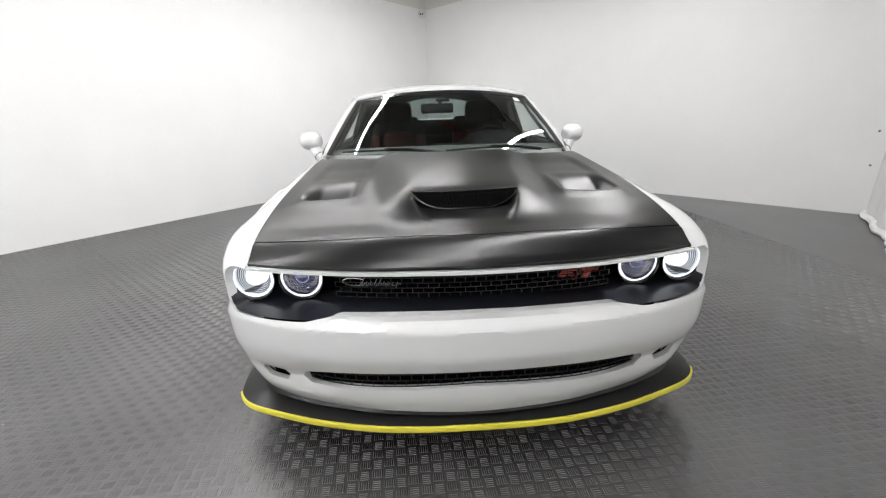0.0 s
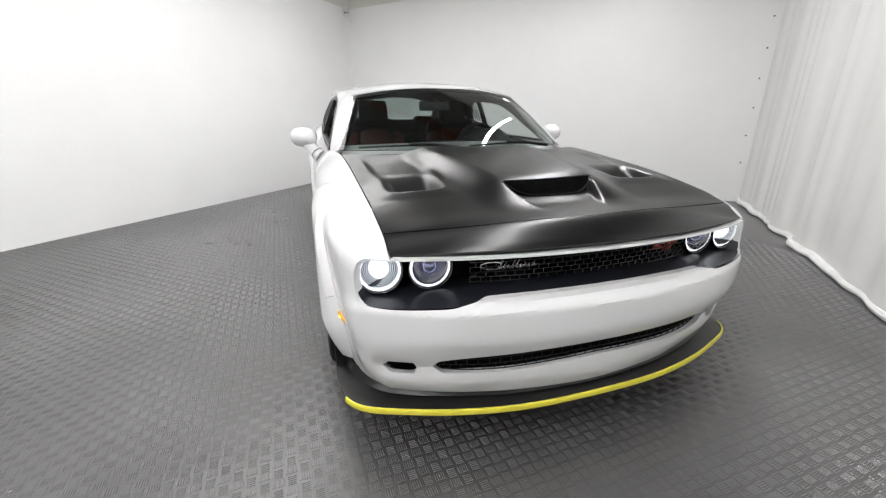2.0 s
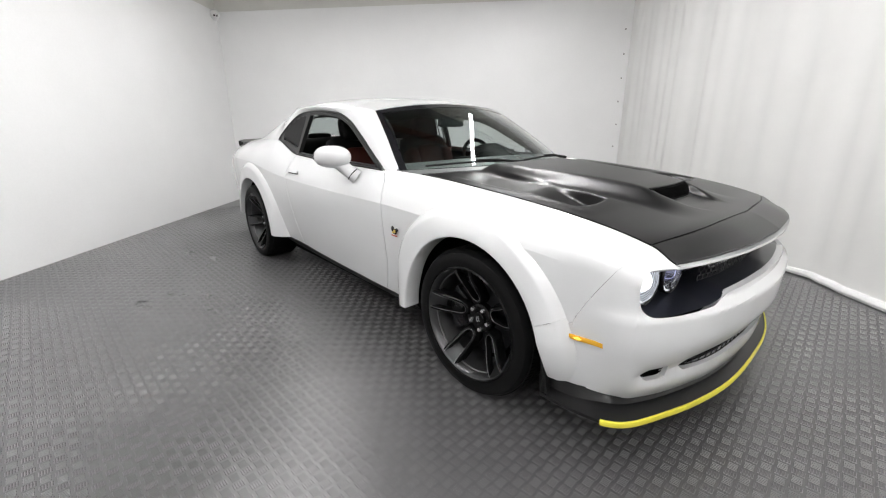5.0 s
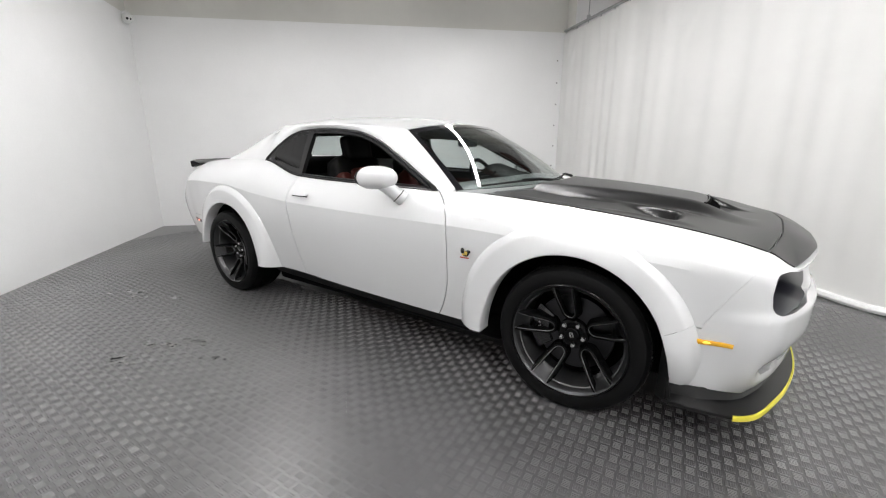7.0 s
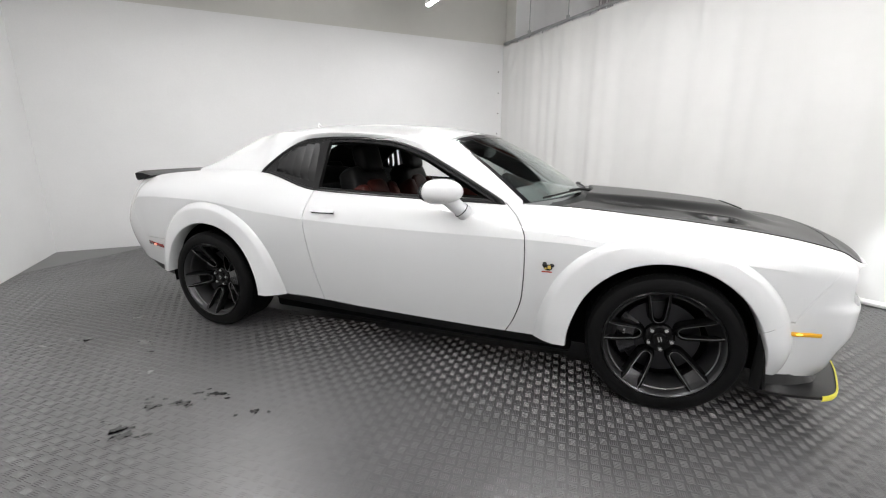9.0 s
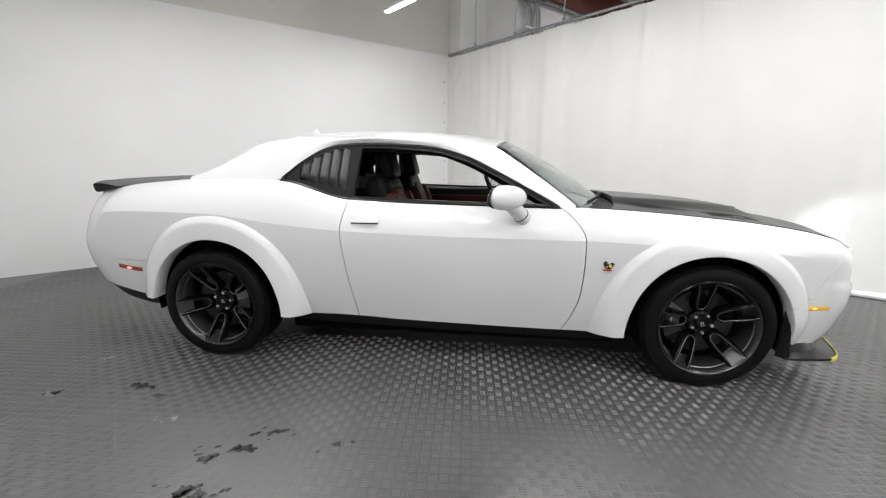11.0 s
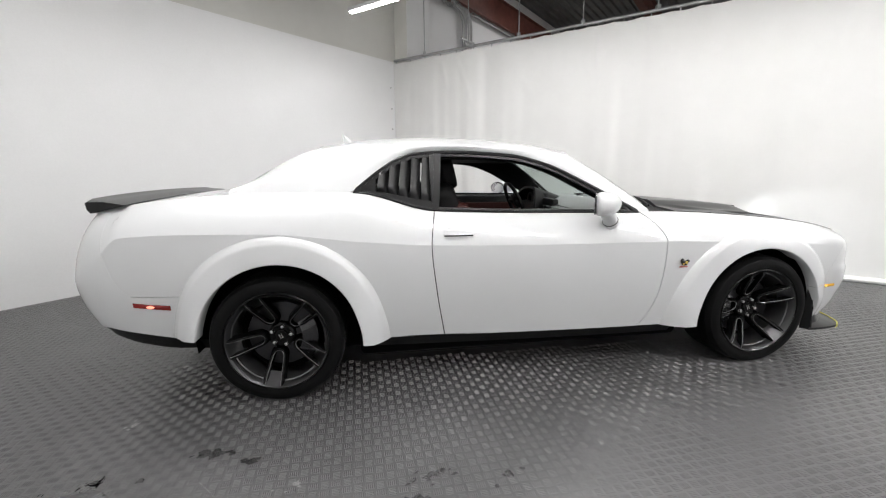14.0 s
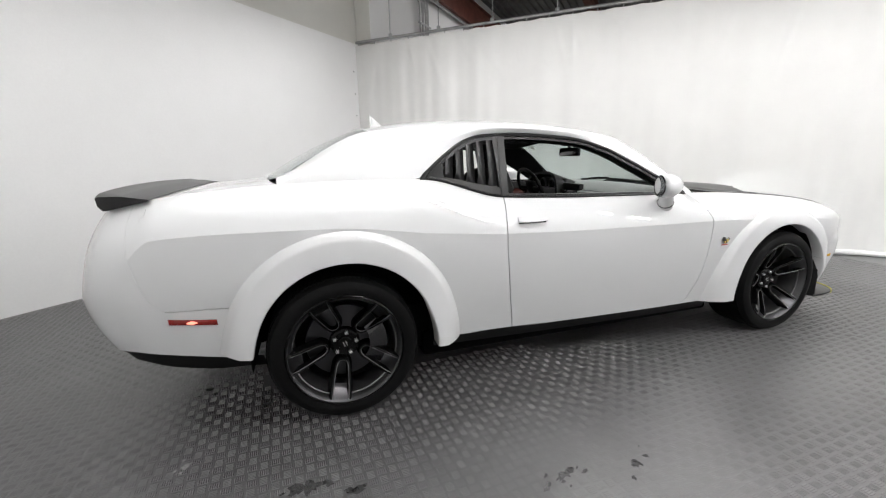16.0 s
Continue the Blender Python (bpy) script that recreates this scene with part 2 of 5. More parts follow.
# ---------------------------------------------------------------- the room, turned about 45 degrees to the car
CORNER_A, CORNER_B = Vector((0.0, 5.40, 0)), Vector((4.80, 0.62, 0))
LEFT_DIR = Vector((-0.672, -0.740, 0)).normalized()
CURT_DIR = Vector((-0.660, -0.751, 0)).normalized()
BACK_DIR = (CORNER_B - CORNER_A).normalized()
TOP_A, WALL_TOP, RAIL_Z, ROOF_Z = 3.085, 3.17, 3.19, 5.6
LEFT_END = CORNER_A + LEFT_DIR * 10.0
CURT_END = CORNER_B + CURT_DIR * 10.0


def slab(name, a, b, z0, z1, depth, mat, label, category, out):
    """A wall from a to b, its face on that line and its thickness away from the room."""
    d = (b - a).normalized()
    n = Vector((-d.y, d.x, 0))
    if n.dot(out) < 0:
        n = -n
    bm = bmesh.new()
    tops = z1 if isinstance(z1, tuple) else (z1, z1)
    vs = [bm.verts.new((p.x, p.y, z)) for zs in ((z0, z0), tops) for p, z in ((a, zs[0]), (b, zs[1]), (b + n * depth, zs[1]), (a + n * depth, zs[0]))]
    for q in ((0, 1, 2, 3), (4, 5, 6, 7), (0, 1, 5, 4), (1, 2, 6, 5), (2, 3, 7, 6), (3, 0, 4, 7)):
        bm.faces.new([vs[i] for i in q])
    bmesh.ops.recalc_face_normals(bm, faces=bm.faces)
    return tagged(part(name, bm, mat), label, category, kind="structure")


OUT_LEFT, OUT_BACK = Vector((-1, 1, 0)), Vector((1, 1, 0))
slab("wall_left", LEFT_END, CORNER_A, 0, TOP_A, 0.12, WALL_WHITE, "plain white painted studio wall panel", "wall", OUT_LEFT)
slab("wall_back", CORNER_A, CORNER_B + BACK_DIR * 0.3, 0, (TOP_A, WALL_TOP), 0.12, WALL_WHITE, "white painted wall panel with a few screw holes", "wall", OUT_BACK)
slab("wall_left_upper", LEFT_END + Vector((-0.02, 0.02, 0)), CORNER_A + Vector((-0.02, 0.02, 0)) - LEFT_DIR * 0.1, 3.0, ROOF_Z, 0.1, UPPER_WALL, "dull off-white upper wall above the white panel", "wall", OUT_LEFT)
slab("wall_back_upper", CORNER_A + Vector((0.02, 0.02, 0)) - BACK_DIR * 0.05, CORNER_B + BACK_DIR * 0.25 + Vector((0.02, 0.02, 0)), 3.0, ROOF_Z, 0.1, UPPER_WALL, "dull off-white upper wall above the white panel", "wall", OUT_BACK)
# Unseen end wall, set close so that it bounces light onto the nose.
slab("unseen_end_wall", LEFT_END, CURT_END, 0, ROOF_Z, 0.12, WALL_WHITE, "unseen white wall added to close the bay and bounce light", "wall", Vector((-1, -1, 0)))

bm = bmesh.new()
bmesh.ops.create_grid(bm, x_segments=2, y_segments=2, size=18)
for v in bm.verts:
    v.co += Vector((0, -1, 0))
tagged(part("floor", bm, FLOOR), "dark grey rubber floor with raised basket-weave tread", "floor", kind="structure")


def tread(x0, x1, y0, y1, cell=0.0445, bars=5, high=0.0024):
    """Raised bars of the basket-weave tread: groups of five short bars, turned by a quarter from cell to cell."""
    verts, faces = [], []
    ca = CORNER_A
    turn = radians(3.6)
    ct, st = math.cos(turn), math.sin(turn)
    pitch, half_long, half_wide, slope = 0.0082, 0.0135, 0.0017, 0.0014
    for i in range(int((x0 - 1) / cell), int((x1 + 1) / cell)):
        for j in range(int((y0 - 1) / cell), int((y1 + 1) / cell)):
            u, v = i * cell, j * cell
            x, y = -1.25 + ct * u - st * v, 0.152 + st * u + ct * v
            if not (x0 < x < x1 and y0 < y < y1) or (abs(x) < 0.55 and abs(y) < 1.9):
                continue
            if (Vector((x, y, 0)) - ca).dot(BACK_DIR) < 0.05 or x + y > 5.35 or (x - 4.80) * 0.751 - (y - 0.62) * 0.660 > -0.05:
                continue
            wear = 0.5 + 0.28 * math.sin(1.9 * x + 1.3 * y + 0.7) + 0.22 * math.sin(3.7 * x - 2.9 * y) + 0.15 * math.sin(6.1 * x + 7.3 * y + 2.0)
            tall = high * (0.45 + 0.65 * min(1.0, max(0.0, wear)))
            for k in range(bars):
                a = (k - (bars - 1) / 2) * pitch
                q = (a - half_wide, -half_long, a + half_wide, half_long)
                if (i + j) % 2:
                    q = (q[1], q[0], q[3], q[2])
                n, e = len(verts), slope
                for dx, dy, z in ((q[0] - e, q[1] - e, 0), (q[2] + e, q[1] - e, 0), (q[2] + e, q[3] + e, 0), (q[0] - e, q[3] + e, 0),
                                  (q[0], q[1], tall), (q[2], q[1], tall), (q[2], q[3], tall), (q[0], q[3], tall)):
                    verts.append((x + ct * dx - st * dy, y + st * dx + ct * dy, z))
                faces += [(n + 4, n + 5, n + 6, n + 7), (n, n + 1, n + 5, n + 4), (n + 1, n + 2, n + 6, n + 5),
                          (n + 2, n + 3, n + 7, n + 6), (n + 3, n, n + 4, n + 7)]
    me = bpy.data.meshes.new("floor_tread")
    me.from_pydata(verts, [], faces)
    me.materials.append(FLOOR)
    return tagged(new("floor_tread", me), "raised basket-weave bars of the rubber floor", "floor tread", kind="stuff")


tread(-4.6, 3.4, -4.4, 4.6)


def curtain():
    """The hanging curtain: soft vertical folds, its foot heaped a little on the floor."""
    length = 10.0
    n = Vector((CURT_DIR.y, -CURT_DIR.x, 0))
    rnd = random.Random(5)
    waves = [(rnd.uniform(3, 13), rnd.uniform(0, 6.3), rnd.uniform(0.005, 0.011)) for _ in range(8)]
    waves += [(rnd.uniform(12, 30), rnd.uniform(0, 6.3), rnd.uniform(0.003, 0.006)) for _ in range(6)]
    creases = [(rnd.uniform(0.3, length), rnd.uniform(0.5, 1.1), rnd.uniform(-0.7, 0.7), rnd.uniform(0.006, 0.012)) for _ in range(16)]

    def fold(u, z):
        low = 1 - z / RAIL_Z
        f = sum(a * math.sin(k * u + p + 0.25 * low * math.sin(k)) for k, p, a in waves) * (0.45 + 0.55 * low)
        # drag lines that slant down from the hooks
        for c, reach, lean, deep in creases:
            d = RAIL_Z - z
            if d < reach:
                f += deep * math.exp(-((u - c - lean * d) / 0.035) ** 2) * math.sin(math.pi * min(1.0, d / reach))
        return f

    def fn(u, v):
        z = RAIL_Z - 0.05 - v * (RAIL_Z - 0.10)
        sag = -0.012 * abs(math.sin(u * math.pi / 0.32)) * (1 - v) ** 8
        p = CORNER_B + CURT_DIR * (u - 0.06) + n * (fold(u, z) + 0.02)
        return (p.x, p.y, z + sag)
    bm = grid(fn, span(0, length, 680), span(0, 1, 36))
    thick(bm, 0.004)
    cur = thing("curtain", "white vinyl curtain hanging in soft folds to the floor", "curtain")
    part("cloth", bm, CURTAIN, cur, angle=60)

    def hem(u, v):
        a = v * 2 * math.pi
        p = CORNER_B + CURT_DIR * (u - 0.06) + n * (fold(u, 0.0) + 0.02 + 0.035 * math.cos(a) + 0.02 * math.sin(3.1 * u))
        return (p.x, p.y, 0.034 + 0.033 * math.sin(a))
    part("hem", grid(hem, span(0, length, 300), span(0, 1, 8)), HEM, cur, "white weighted hem lying on the floor")
    k = 0
    while k * 0.32 < length:
        p = CORNER_B + CURT_DIR * (k * 0.32 + 0.05)
        bm = bmesh.new()
        box(bm, p.x, p.y, RAIL_Z - 0.035, 0.012, 0.012, 0.05, 0.003)
        part("hook", bm, GALV, cur)
        k += 1
    return cur


curtain()


def rail():
    ob = thing("curtain_rail", "galvanised steel curtain track on hanger rods", "rail")
    bm = bmesh.new()
    a, b = CORNER_B, CORNER_B + CURT_DIR * 10.0
    tube(bm, [a + Vector((0, 0, RAIL_Z)), b + Vector((0, 0, RAIL_Z))], 0.022, 10)
    part("track", bm, GALV, ob)
    for far_along in (0.68, 1.55, 2.42, 3.36, 4.28, 5.20, 6.14, 7.06, 8.0, 8.94):
        p = a + CURT_DIR * far_along
        bm = bmesh.new()
        tube(bm, [p + Vector((0, 0, RAIL_Z)), p + Vector((0, 0, ROOF_Z - 0.05))], 0.008, 6)
        rod = part("hanger_rod", bm, GALV, ob)
        bm = bmesh.new()
        box(bm, p.x, p.y, RAIL_Z + 0.03, 0.05, 0.05, 0.06, 0.006)
        part("clamp", bm, GALV, rod)
    return ob


rail()


# ---------------------------------------------------------------- the car: body lines
# y runs from nose (negative) to tail; widths are half widths
W = [(0.0, -2.385), (0.30, -2.365), (0.50, -2.330), (0.65, -2.292), (0.77, -2.250), (0.845, -2.210), (0.890, -2.150), (0.918, -2.060), (0.942, -1.93), (0.955, -1.70),
     (0.955, -1.40), (0.960, -0.78), (0.955, 0.0), (0.950, 0.60), (0.955, 1.0), (0.960, 1.5), (0.945, 1.85), (0.925, 2.05),
     (0.907, 2.20), (0.880, 2.365), (0.81, 2.495), (0.63, 2.58), (0.30, 2.62), (0.0, 2.63)]


def dense_plan(pts, n=24):
    out = []
    p = [Vector((2 * pts[0][0] - pts[1][0] - 0.0, pts[1][1]))] + [Vector(q) for q in pts] + [Vector((-pts[-2][0], pts[-2][1]))]
    p[0] = Vector((-pts[1][0], pts[1][1]))
    for i in range(1, len(p) - 2):
        for k in range(n):
            t = k / n
            a, b, c, d = p[i - 1], p[i], p[i + 1], p[i + 2]
            out.append(0.5 * ((2 * b) + (c - a) * t + (2 * a - 5 * b + 4 * c - d) * t * t + (3 * b - a - 3 * c + d) * t ** 3))
    out.append(p[-2])
    return np.array([[q.x, q.y] for q in out])


PLAN = dense_plan(W)
ARC = np.concatenate([[0], np.cumsum(np.hypot(*np.diff(PLAN, axis=0).T))])


def plan(s):
    x, y = np.interp(s, ARC, PLAN[:, 0]), np.interp(s, ARC, PLAN[:, 1])
    e = 0.012
    x1, y1 = np.interp(s - e, ARC, PLAN[:, 0]), np.interp(s - e, ARC, PLAN[:, 1])
    x2, y2 = np.interp(s + e, ARC, PLAN[:, 0]), np.interp(s + e, ARC, PLAN[:, 1])
    dx, dy = x2 - x1, y2 - y1
    length = math.hypot(dx, dy)
    return float(x), float(y), float(dy / length), float(-dx / length)


def s_at_y(y):
    return float(np.interp(y, PLAN[:, 1], ARC))


def s_at_x(x):
    """Along the nose only."""
    m = PLAN[:, 1] < -1.9
    return float(np.interp(x, PLAN[m, 0], ARC[m]))


SILL = curve((-2.385, 0.230), (-2.25, 0.234), (-2.15, 0.246), (-2.05, 0.257), (-1.98, 0.260), (-1.9, 0.260), (-1.2, 0.272), (-0.74, 0.272), (0.9, 0.300), (1.9, 0.36), (2.2, 0.40), (2.4, 0.43), (2.60, 0.44))
SILL_IN = curve((-2.385, 0.040), (-2.3, 0.066), (-2.2, 0.086), (-2.05, 0.058), (-1.9, 0.050), (-0.74, 0.078), (0.9, 0.078), (1.9, 0.05), (2.54, 0.07))
CREASE = curve((-2.385, 0.56), (-2.27, 0.60), (-2.19, 0.69), (-2.1, 0.725), (-1.9, 0.770), (-1.3, 0.806), (-0.785, 0.827), (-0.12, 0.832), (0.6, 0.849), (1.0, 0.881), (1.5, 0.938), (1.9, 0.943), (2.2, 0.93), (2.35, 0.80), (2.60, 0.64))
TOP = curve((-2.385, 0.790), (-2.255, 0.786), (-2.16, 0.834), (-1.86, 0.900), (-1.4, 0.952), (-0.938, 0.986), (-0.75, 0.992), (-0.63, 0.995), (0.6, 1.031), (1.04, 1.136), (1.3, 1.140), (1.75, 1.128), (2.1, 1.10), (2.4, 1.055), (2.60, 1.04))
TOP_X = curve((-2.2, 0.762), (-1.86, 0.775), (-0.938, 0.795), (-0.75, 0.815), (-0.63, 0.847), (0.6, 0.836), (1.04, 0.806), (1.3, 0.775), (1.75, 0.735), (2.1, 0.73), (2.25, 0.72))
BEND = curve((-2.1, 2.0), (-1.0, 2.0), (-0.6, 1.35), (0.5, 1.25), (1.1, 1.7), (2.0, 1.9))


def skin(s, z):
    """The body's outside on its right half (positive x here), by length round the plan and height."""
    x, y, nx, ny = plan(s)
    zb, zc, zt = SILL(y), CREASE(y), TOP(y)
    if z <= zc:
        d = SILL_IN(y) * max(0.0, (zc - z) / (zc - zb)) ** (1.8 + 1.9 * smooth(-2.05, -2.17, y))
    else:
        f = min(1.0, (z - zc) / (zt - zc))
        a = 0.40 * smooth(-2.05, -1.7, y)
        k = smooth(-2.18, -1.85, y)
        f = a * f + (1 - a) * f ** (3.4 * (1 - k) + BEND(y) * 1.5 * k)
        if y < 2.25:
            return x - max(0.0, x - TOP_X(y)) * f, y, z
        d = (x - TOP_X(2.25)) * f * (1 - smooth(2.25, 2.45, y)) + 0.145 * f * smooth(2.25, 2.45, y)
    return x - nx * d, y - ny * d, z


def side_x(y, z):
    return skin(s_at_y(y), min(max(z, SILL(y)), TOP(y)))[0]


ARCHES = ((-1.42, 0.345), (1.45, 0.365))
car = thing("car", "white two-door muscle coupe with a satin black bonnet, parked", "car")
MID = (0, 0.1, 0.6)


def in_arch(y, z, r=0.47):
    return any((y - a) ** 2 + (z - b) ** 2 < r * r for a, b in ARCHES)


def panel(name, side, y0, y1, z0=None, z1=None, ns=40, nz=22, skip=None, mat=WHITE_PAINT, label="", depth=0.018):
    """A body panel between two edges (functions of height) and two heights (functions of y)."""
    z0, z1 = z0 or SILL, z1 or TOP

    def level(y, v):
        c = CREASE(y)
        return z0(y) + (c - z0(y)) * v / 0.6 if v < 0.6 else c + (z1(y) - c) * (v - 0.6) / 0.4

    def fn(u, v):
        ya, yb = y0(0.5), y1(0.5)
        y = ya + (yb - ya) * u
        for _ in range(14):
            z = level(y, v)
            y = y0(z) + (y1(z) - y0(z)) * u
        z = level(y, v)
        x, yy, zz = skin(s_at_y(y), z)
        return (side * x, yy, zz)

    def gone(u, v):
        p = fn(u, v)
        return in_arch(p[1], p[2]) or (skip is not None and skip(p[1], p[2]))
    half = nz // 2
    vs = span(0, 0.6, half) + [0.6 + 0.4 * (1 - (1 - t) ** 1.3) for t in span(0, 1, half)[1:]]
    bm = grid(fn, span(0, 1, ns), vs, gone)
    flange(bm, depth, MID)
    return part(name, bm, mat, car, label, angle=11)


DOOR_F = curve((0.27, -0.690), (0.36, -0.738), (0.52, -0.782), (0.70, -0.790), (0.83, -0.786), (0.93, -0.735), (0.995, -0.664))
DOOR_R = curve((0.29, 0.548), (0.6, 0.600), (0.85, 0.625), (1.03, 0.598))
NOSE_SEAM = curve((0.27, -1.985), (0.54, -1.985), (0.60, -2.01), (0.84, -2.155))
TAIL_SEAM = curve((0.60, 2.19), (0.625, 2.215), (0.67, 2.255), (0.80, 2.29), (1.06, 2.325))
QUARTER_FOOT = curve((0.5, 0.290), (0.9, 0.300), (1.30, 0.32), (1.62, 0.617), (2.4, 0.617))
GAP, SEAM = 0.0028, 0.0007
FENDER_FOOT = curve((-2.2, 0.540), (-1.62, 0.540), (-1.30, 0.273), (-0.7, 0.272))
for side in (-1, 1):
    panel("fender", side, lambda z: NOSE_SEAM(z) + SEAM, lambda z: DOOR_F(z) - GAP, z0=FENDER_FOOT, ns=90, nz=30)
    panel("door", side, lambda z: DOOR_F(z) + GAP, lambda z: DOOR_R(z) - GAP, ns=60, nz=30)
    panel("quarter_panel", side, lambda z: DOOR_R(z) + GAP, lambda z: TAIL_SEAM(z) - SEAM, z0=QUARTER_FOOT, ns=100, nz=34)


# nose: openings for lamps and grille
OPEN_LOW = curve((0, 0.650), (0.45, 0.640), (0.52, 0.624), (0.58, 0.614), (0.74, 0.611), (0.83, 0.616), (0.851, 0.626), (0.866, 0.650), (0.872, 0.700))
OPEN_TOP = curve((0, 0.781), (0.50, 0.779), (0.82, 0.777), (0.859, 0.775), (0.869, 0.758), (0.872, 0.702))
SLOT_LOW = curve((0, 0.358), (0.48, 0.338), (0.60, 0.338), (0.640, 0.362), (0.692, 0.357), (0.705, 0.334), (0.782, 0.334), (0.812, 0.360))
SLOT_TOP = curve((0, 0.434), (0.45, 0.417), (0.612, 0.396), (0.640, 0.364), (0.692, 0.359), (0.704, 0.386), (0.785, 0.390), (0.812, 0.362))


def nose(s, k):
    """k runs through bands: 0 foot, 1-2 lower slot, 3-4 lamp opening, 5 lip."""
    side, s = (1 if s >= 0 else -1), abs(s)
    z = 0.7
    if s > S_LAMP:
        share = (s - S_LAMP) / (S_MAX - S_LAMP)
        for _ in range(3):
            sp = S_LAMP + share * (s_at_y(NOSE_SEAM(z) - (SEAM if z > 0.55 else 0)) - S_LAMP)
            z = nose_z(sp, k)
        s = sp
    x, y, nx, ny = plan(s)
    px, py, pz = skin(s, nose_z(s, k))
    # chin tucks in under the lower slot, bumper bar swells above it
    front = smooth(-1.98, -2.2, y)
    swell = (0.012 + 0.018 * smooth(0.85, 0.5, x)) * smooth(0.630, 0.594, pz) * smooth(0.40, 0.50, pz) - (0.010 + 0.014 * smooth(0.45, 0.62, x)) * math.exp(-((pz - 0.362) / 0.040) ** 2) * smooth(0.875, 0.80, x)
    return (side * (px + nx * swell * front) if s > 1e-6 else 0.0, py + ny * swell * front, pz)


def nose_z(s, k):
    x, y, nx, ny = plan(s)
    xo = min(x, 0.872) if y < -2.0 else 0.872
    xs = min(x, 0.812) if y < -2.0 else 0.812
    zs = (SILL(y), SLOT_LOW(xs), SLOT_TOP(xs), OPEN_LOW(xo), OPEN_TOP(xo), TOP(y))
    i = min(4, int(k))
    return zs[i] + (zs[i + 1] - zs[i]) * (k - i)


S_LAMP, S_MAX = s_at_x(0.874), s_at_y(-1.985)


def nose_bumper():
    bands = [0, 0.25, 0.5, 0.75, 1.0, 2.0] + [2 + t for t in (0.06, 0.15, 0.25, 0.35, 0.45, 0.55, 0.64, 0.70, 0.75, 0.80, 0.85, 0.90, 0.95, 1.0)] + [4 + t / 10 for t in range(11)]
    end = S_MAX

    def skip(s, k):
        x, y, _, _ = plan(abs(s))
        if 3 < k < 4 and x < 0.872 and y < -2.0:
            return True
        if 1 < k < 2 and y < -2.0 and (x < 0.640 or 0.692 < x < 0.812):
            return True
        return False
    n = 130
    corner = span(s_at_x(0.84), s_at_x(0.872), 22)
    half = sorted([v for v in span(0, end, n) if not corner[0] - 0.004 < v < corner[-1] + 0.004] + corner)
    bm = grid(nose, [-v for v in reversed(half[1:])] + half, bands, skip)
    flange(bm, 0.03, MID)
    return part("front_bumper", bm, WHITE_PAINT, car, "white front bumper cover with lamp opening and lower slot")


nose_bumper()
# strip of the bumper that runs back under the fender to the arch
for side in (-1, 1):
    def strip(u, v, side=side):
        y = -1.985 + 0.090 * u
        z = SILL(y) + (0.533 - SILL(y)) * v
        x, yy, zz = skin(s_at_y(y), z)
        return (side * x, yy, zz)
    bm = flange(grid(strip, span(0, 1, 8), span(0, 1, 10)), 0.02, MID)
    part("bumper_corner", bm, WHITE_PAINT, car)


# tail: upper shell behind the seam, lower cover that runs forward to the arch
def tail():
    top = float(ARC[-1])
    bm = bmesh.new()
    for side in (-1, 1):
        def upper(u, v, side=side):
            z = 0.8
            for _ in range(3):
                a = s_at_y(TAIL_SEAM(z) + SEAM)
                s = a + (top - a) * u
                y = plan(s)[1]
                z = 0.613 + (TOP(y) - 0.613) * v
            x, y, z = skin(s, z)
            return (side * x, y, z)

        def lower(u, v, side=side):
            a = s_at_y(1.78)
            s = a + (top - a) * u
            y = plan(s)[1]
            x, y, z = skin(s, SILL(y) + (0.613 - SILL(y)) * v)
            return (side * x, y, z)

        def gone(u, v, lower=lower):
            p = lower(u, v)
            return in_arch(p[1], p[2])
        for b2 in (grid(upper, span(0, 1, 40), span(0, 1, 18)), grid(lower, span(0, 1, 60), span(0, 1, 12), gone)):
            me = bpy.data.meshes.new("t")
            b2.to_mesh(me)
            b2.free()
            bm.from_mesh(me)
            bpy.data.meshes.remove(me)
    bmesh.ops.remove_doubles(bm, verts=bm.verts, dist=0.0008)
    bmesh.ops.recalc_face_normals(bm, faces=bm.faces)
    flange(bm, 0.02, MID)
    part("rear_bumper", bm, WHITE_PAINT, car)


tail()


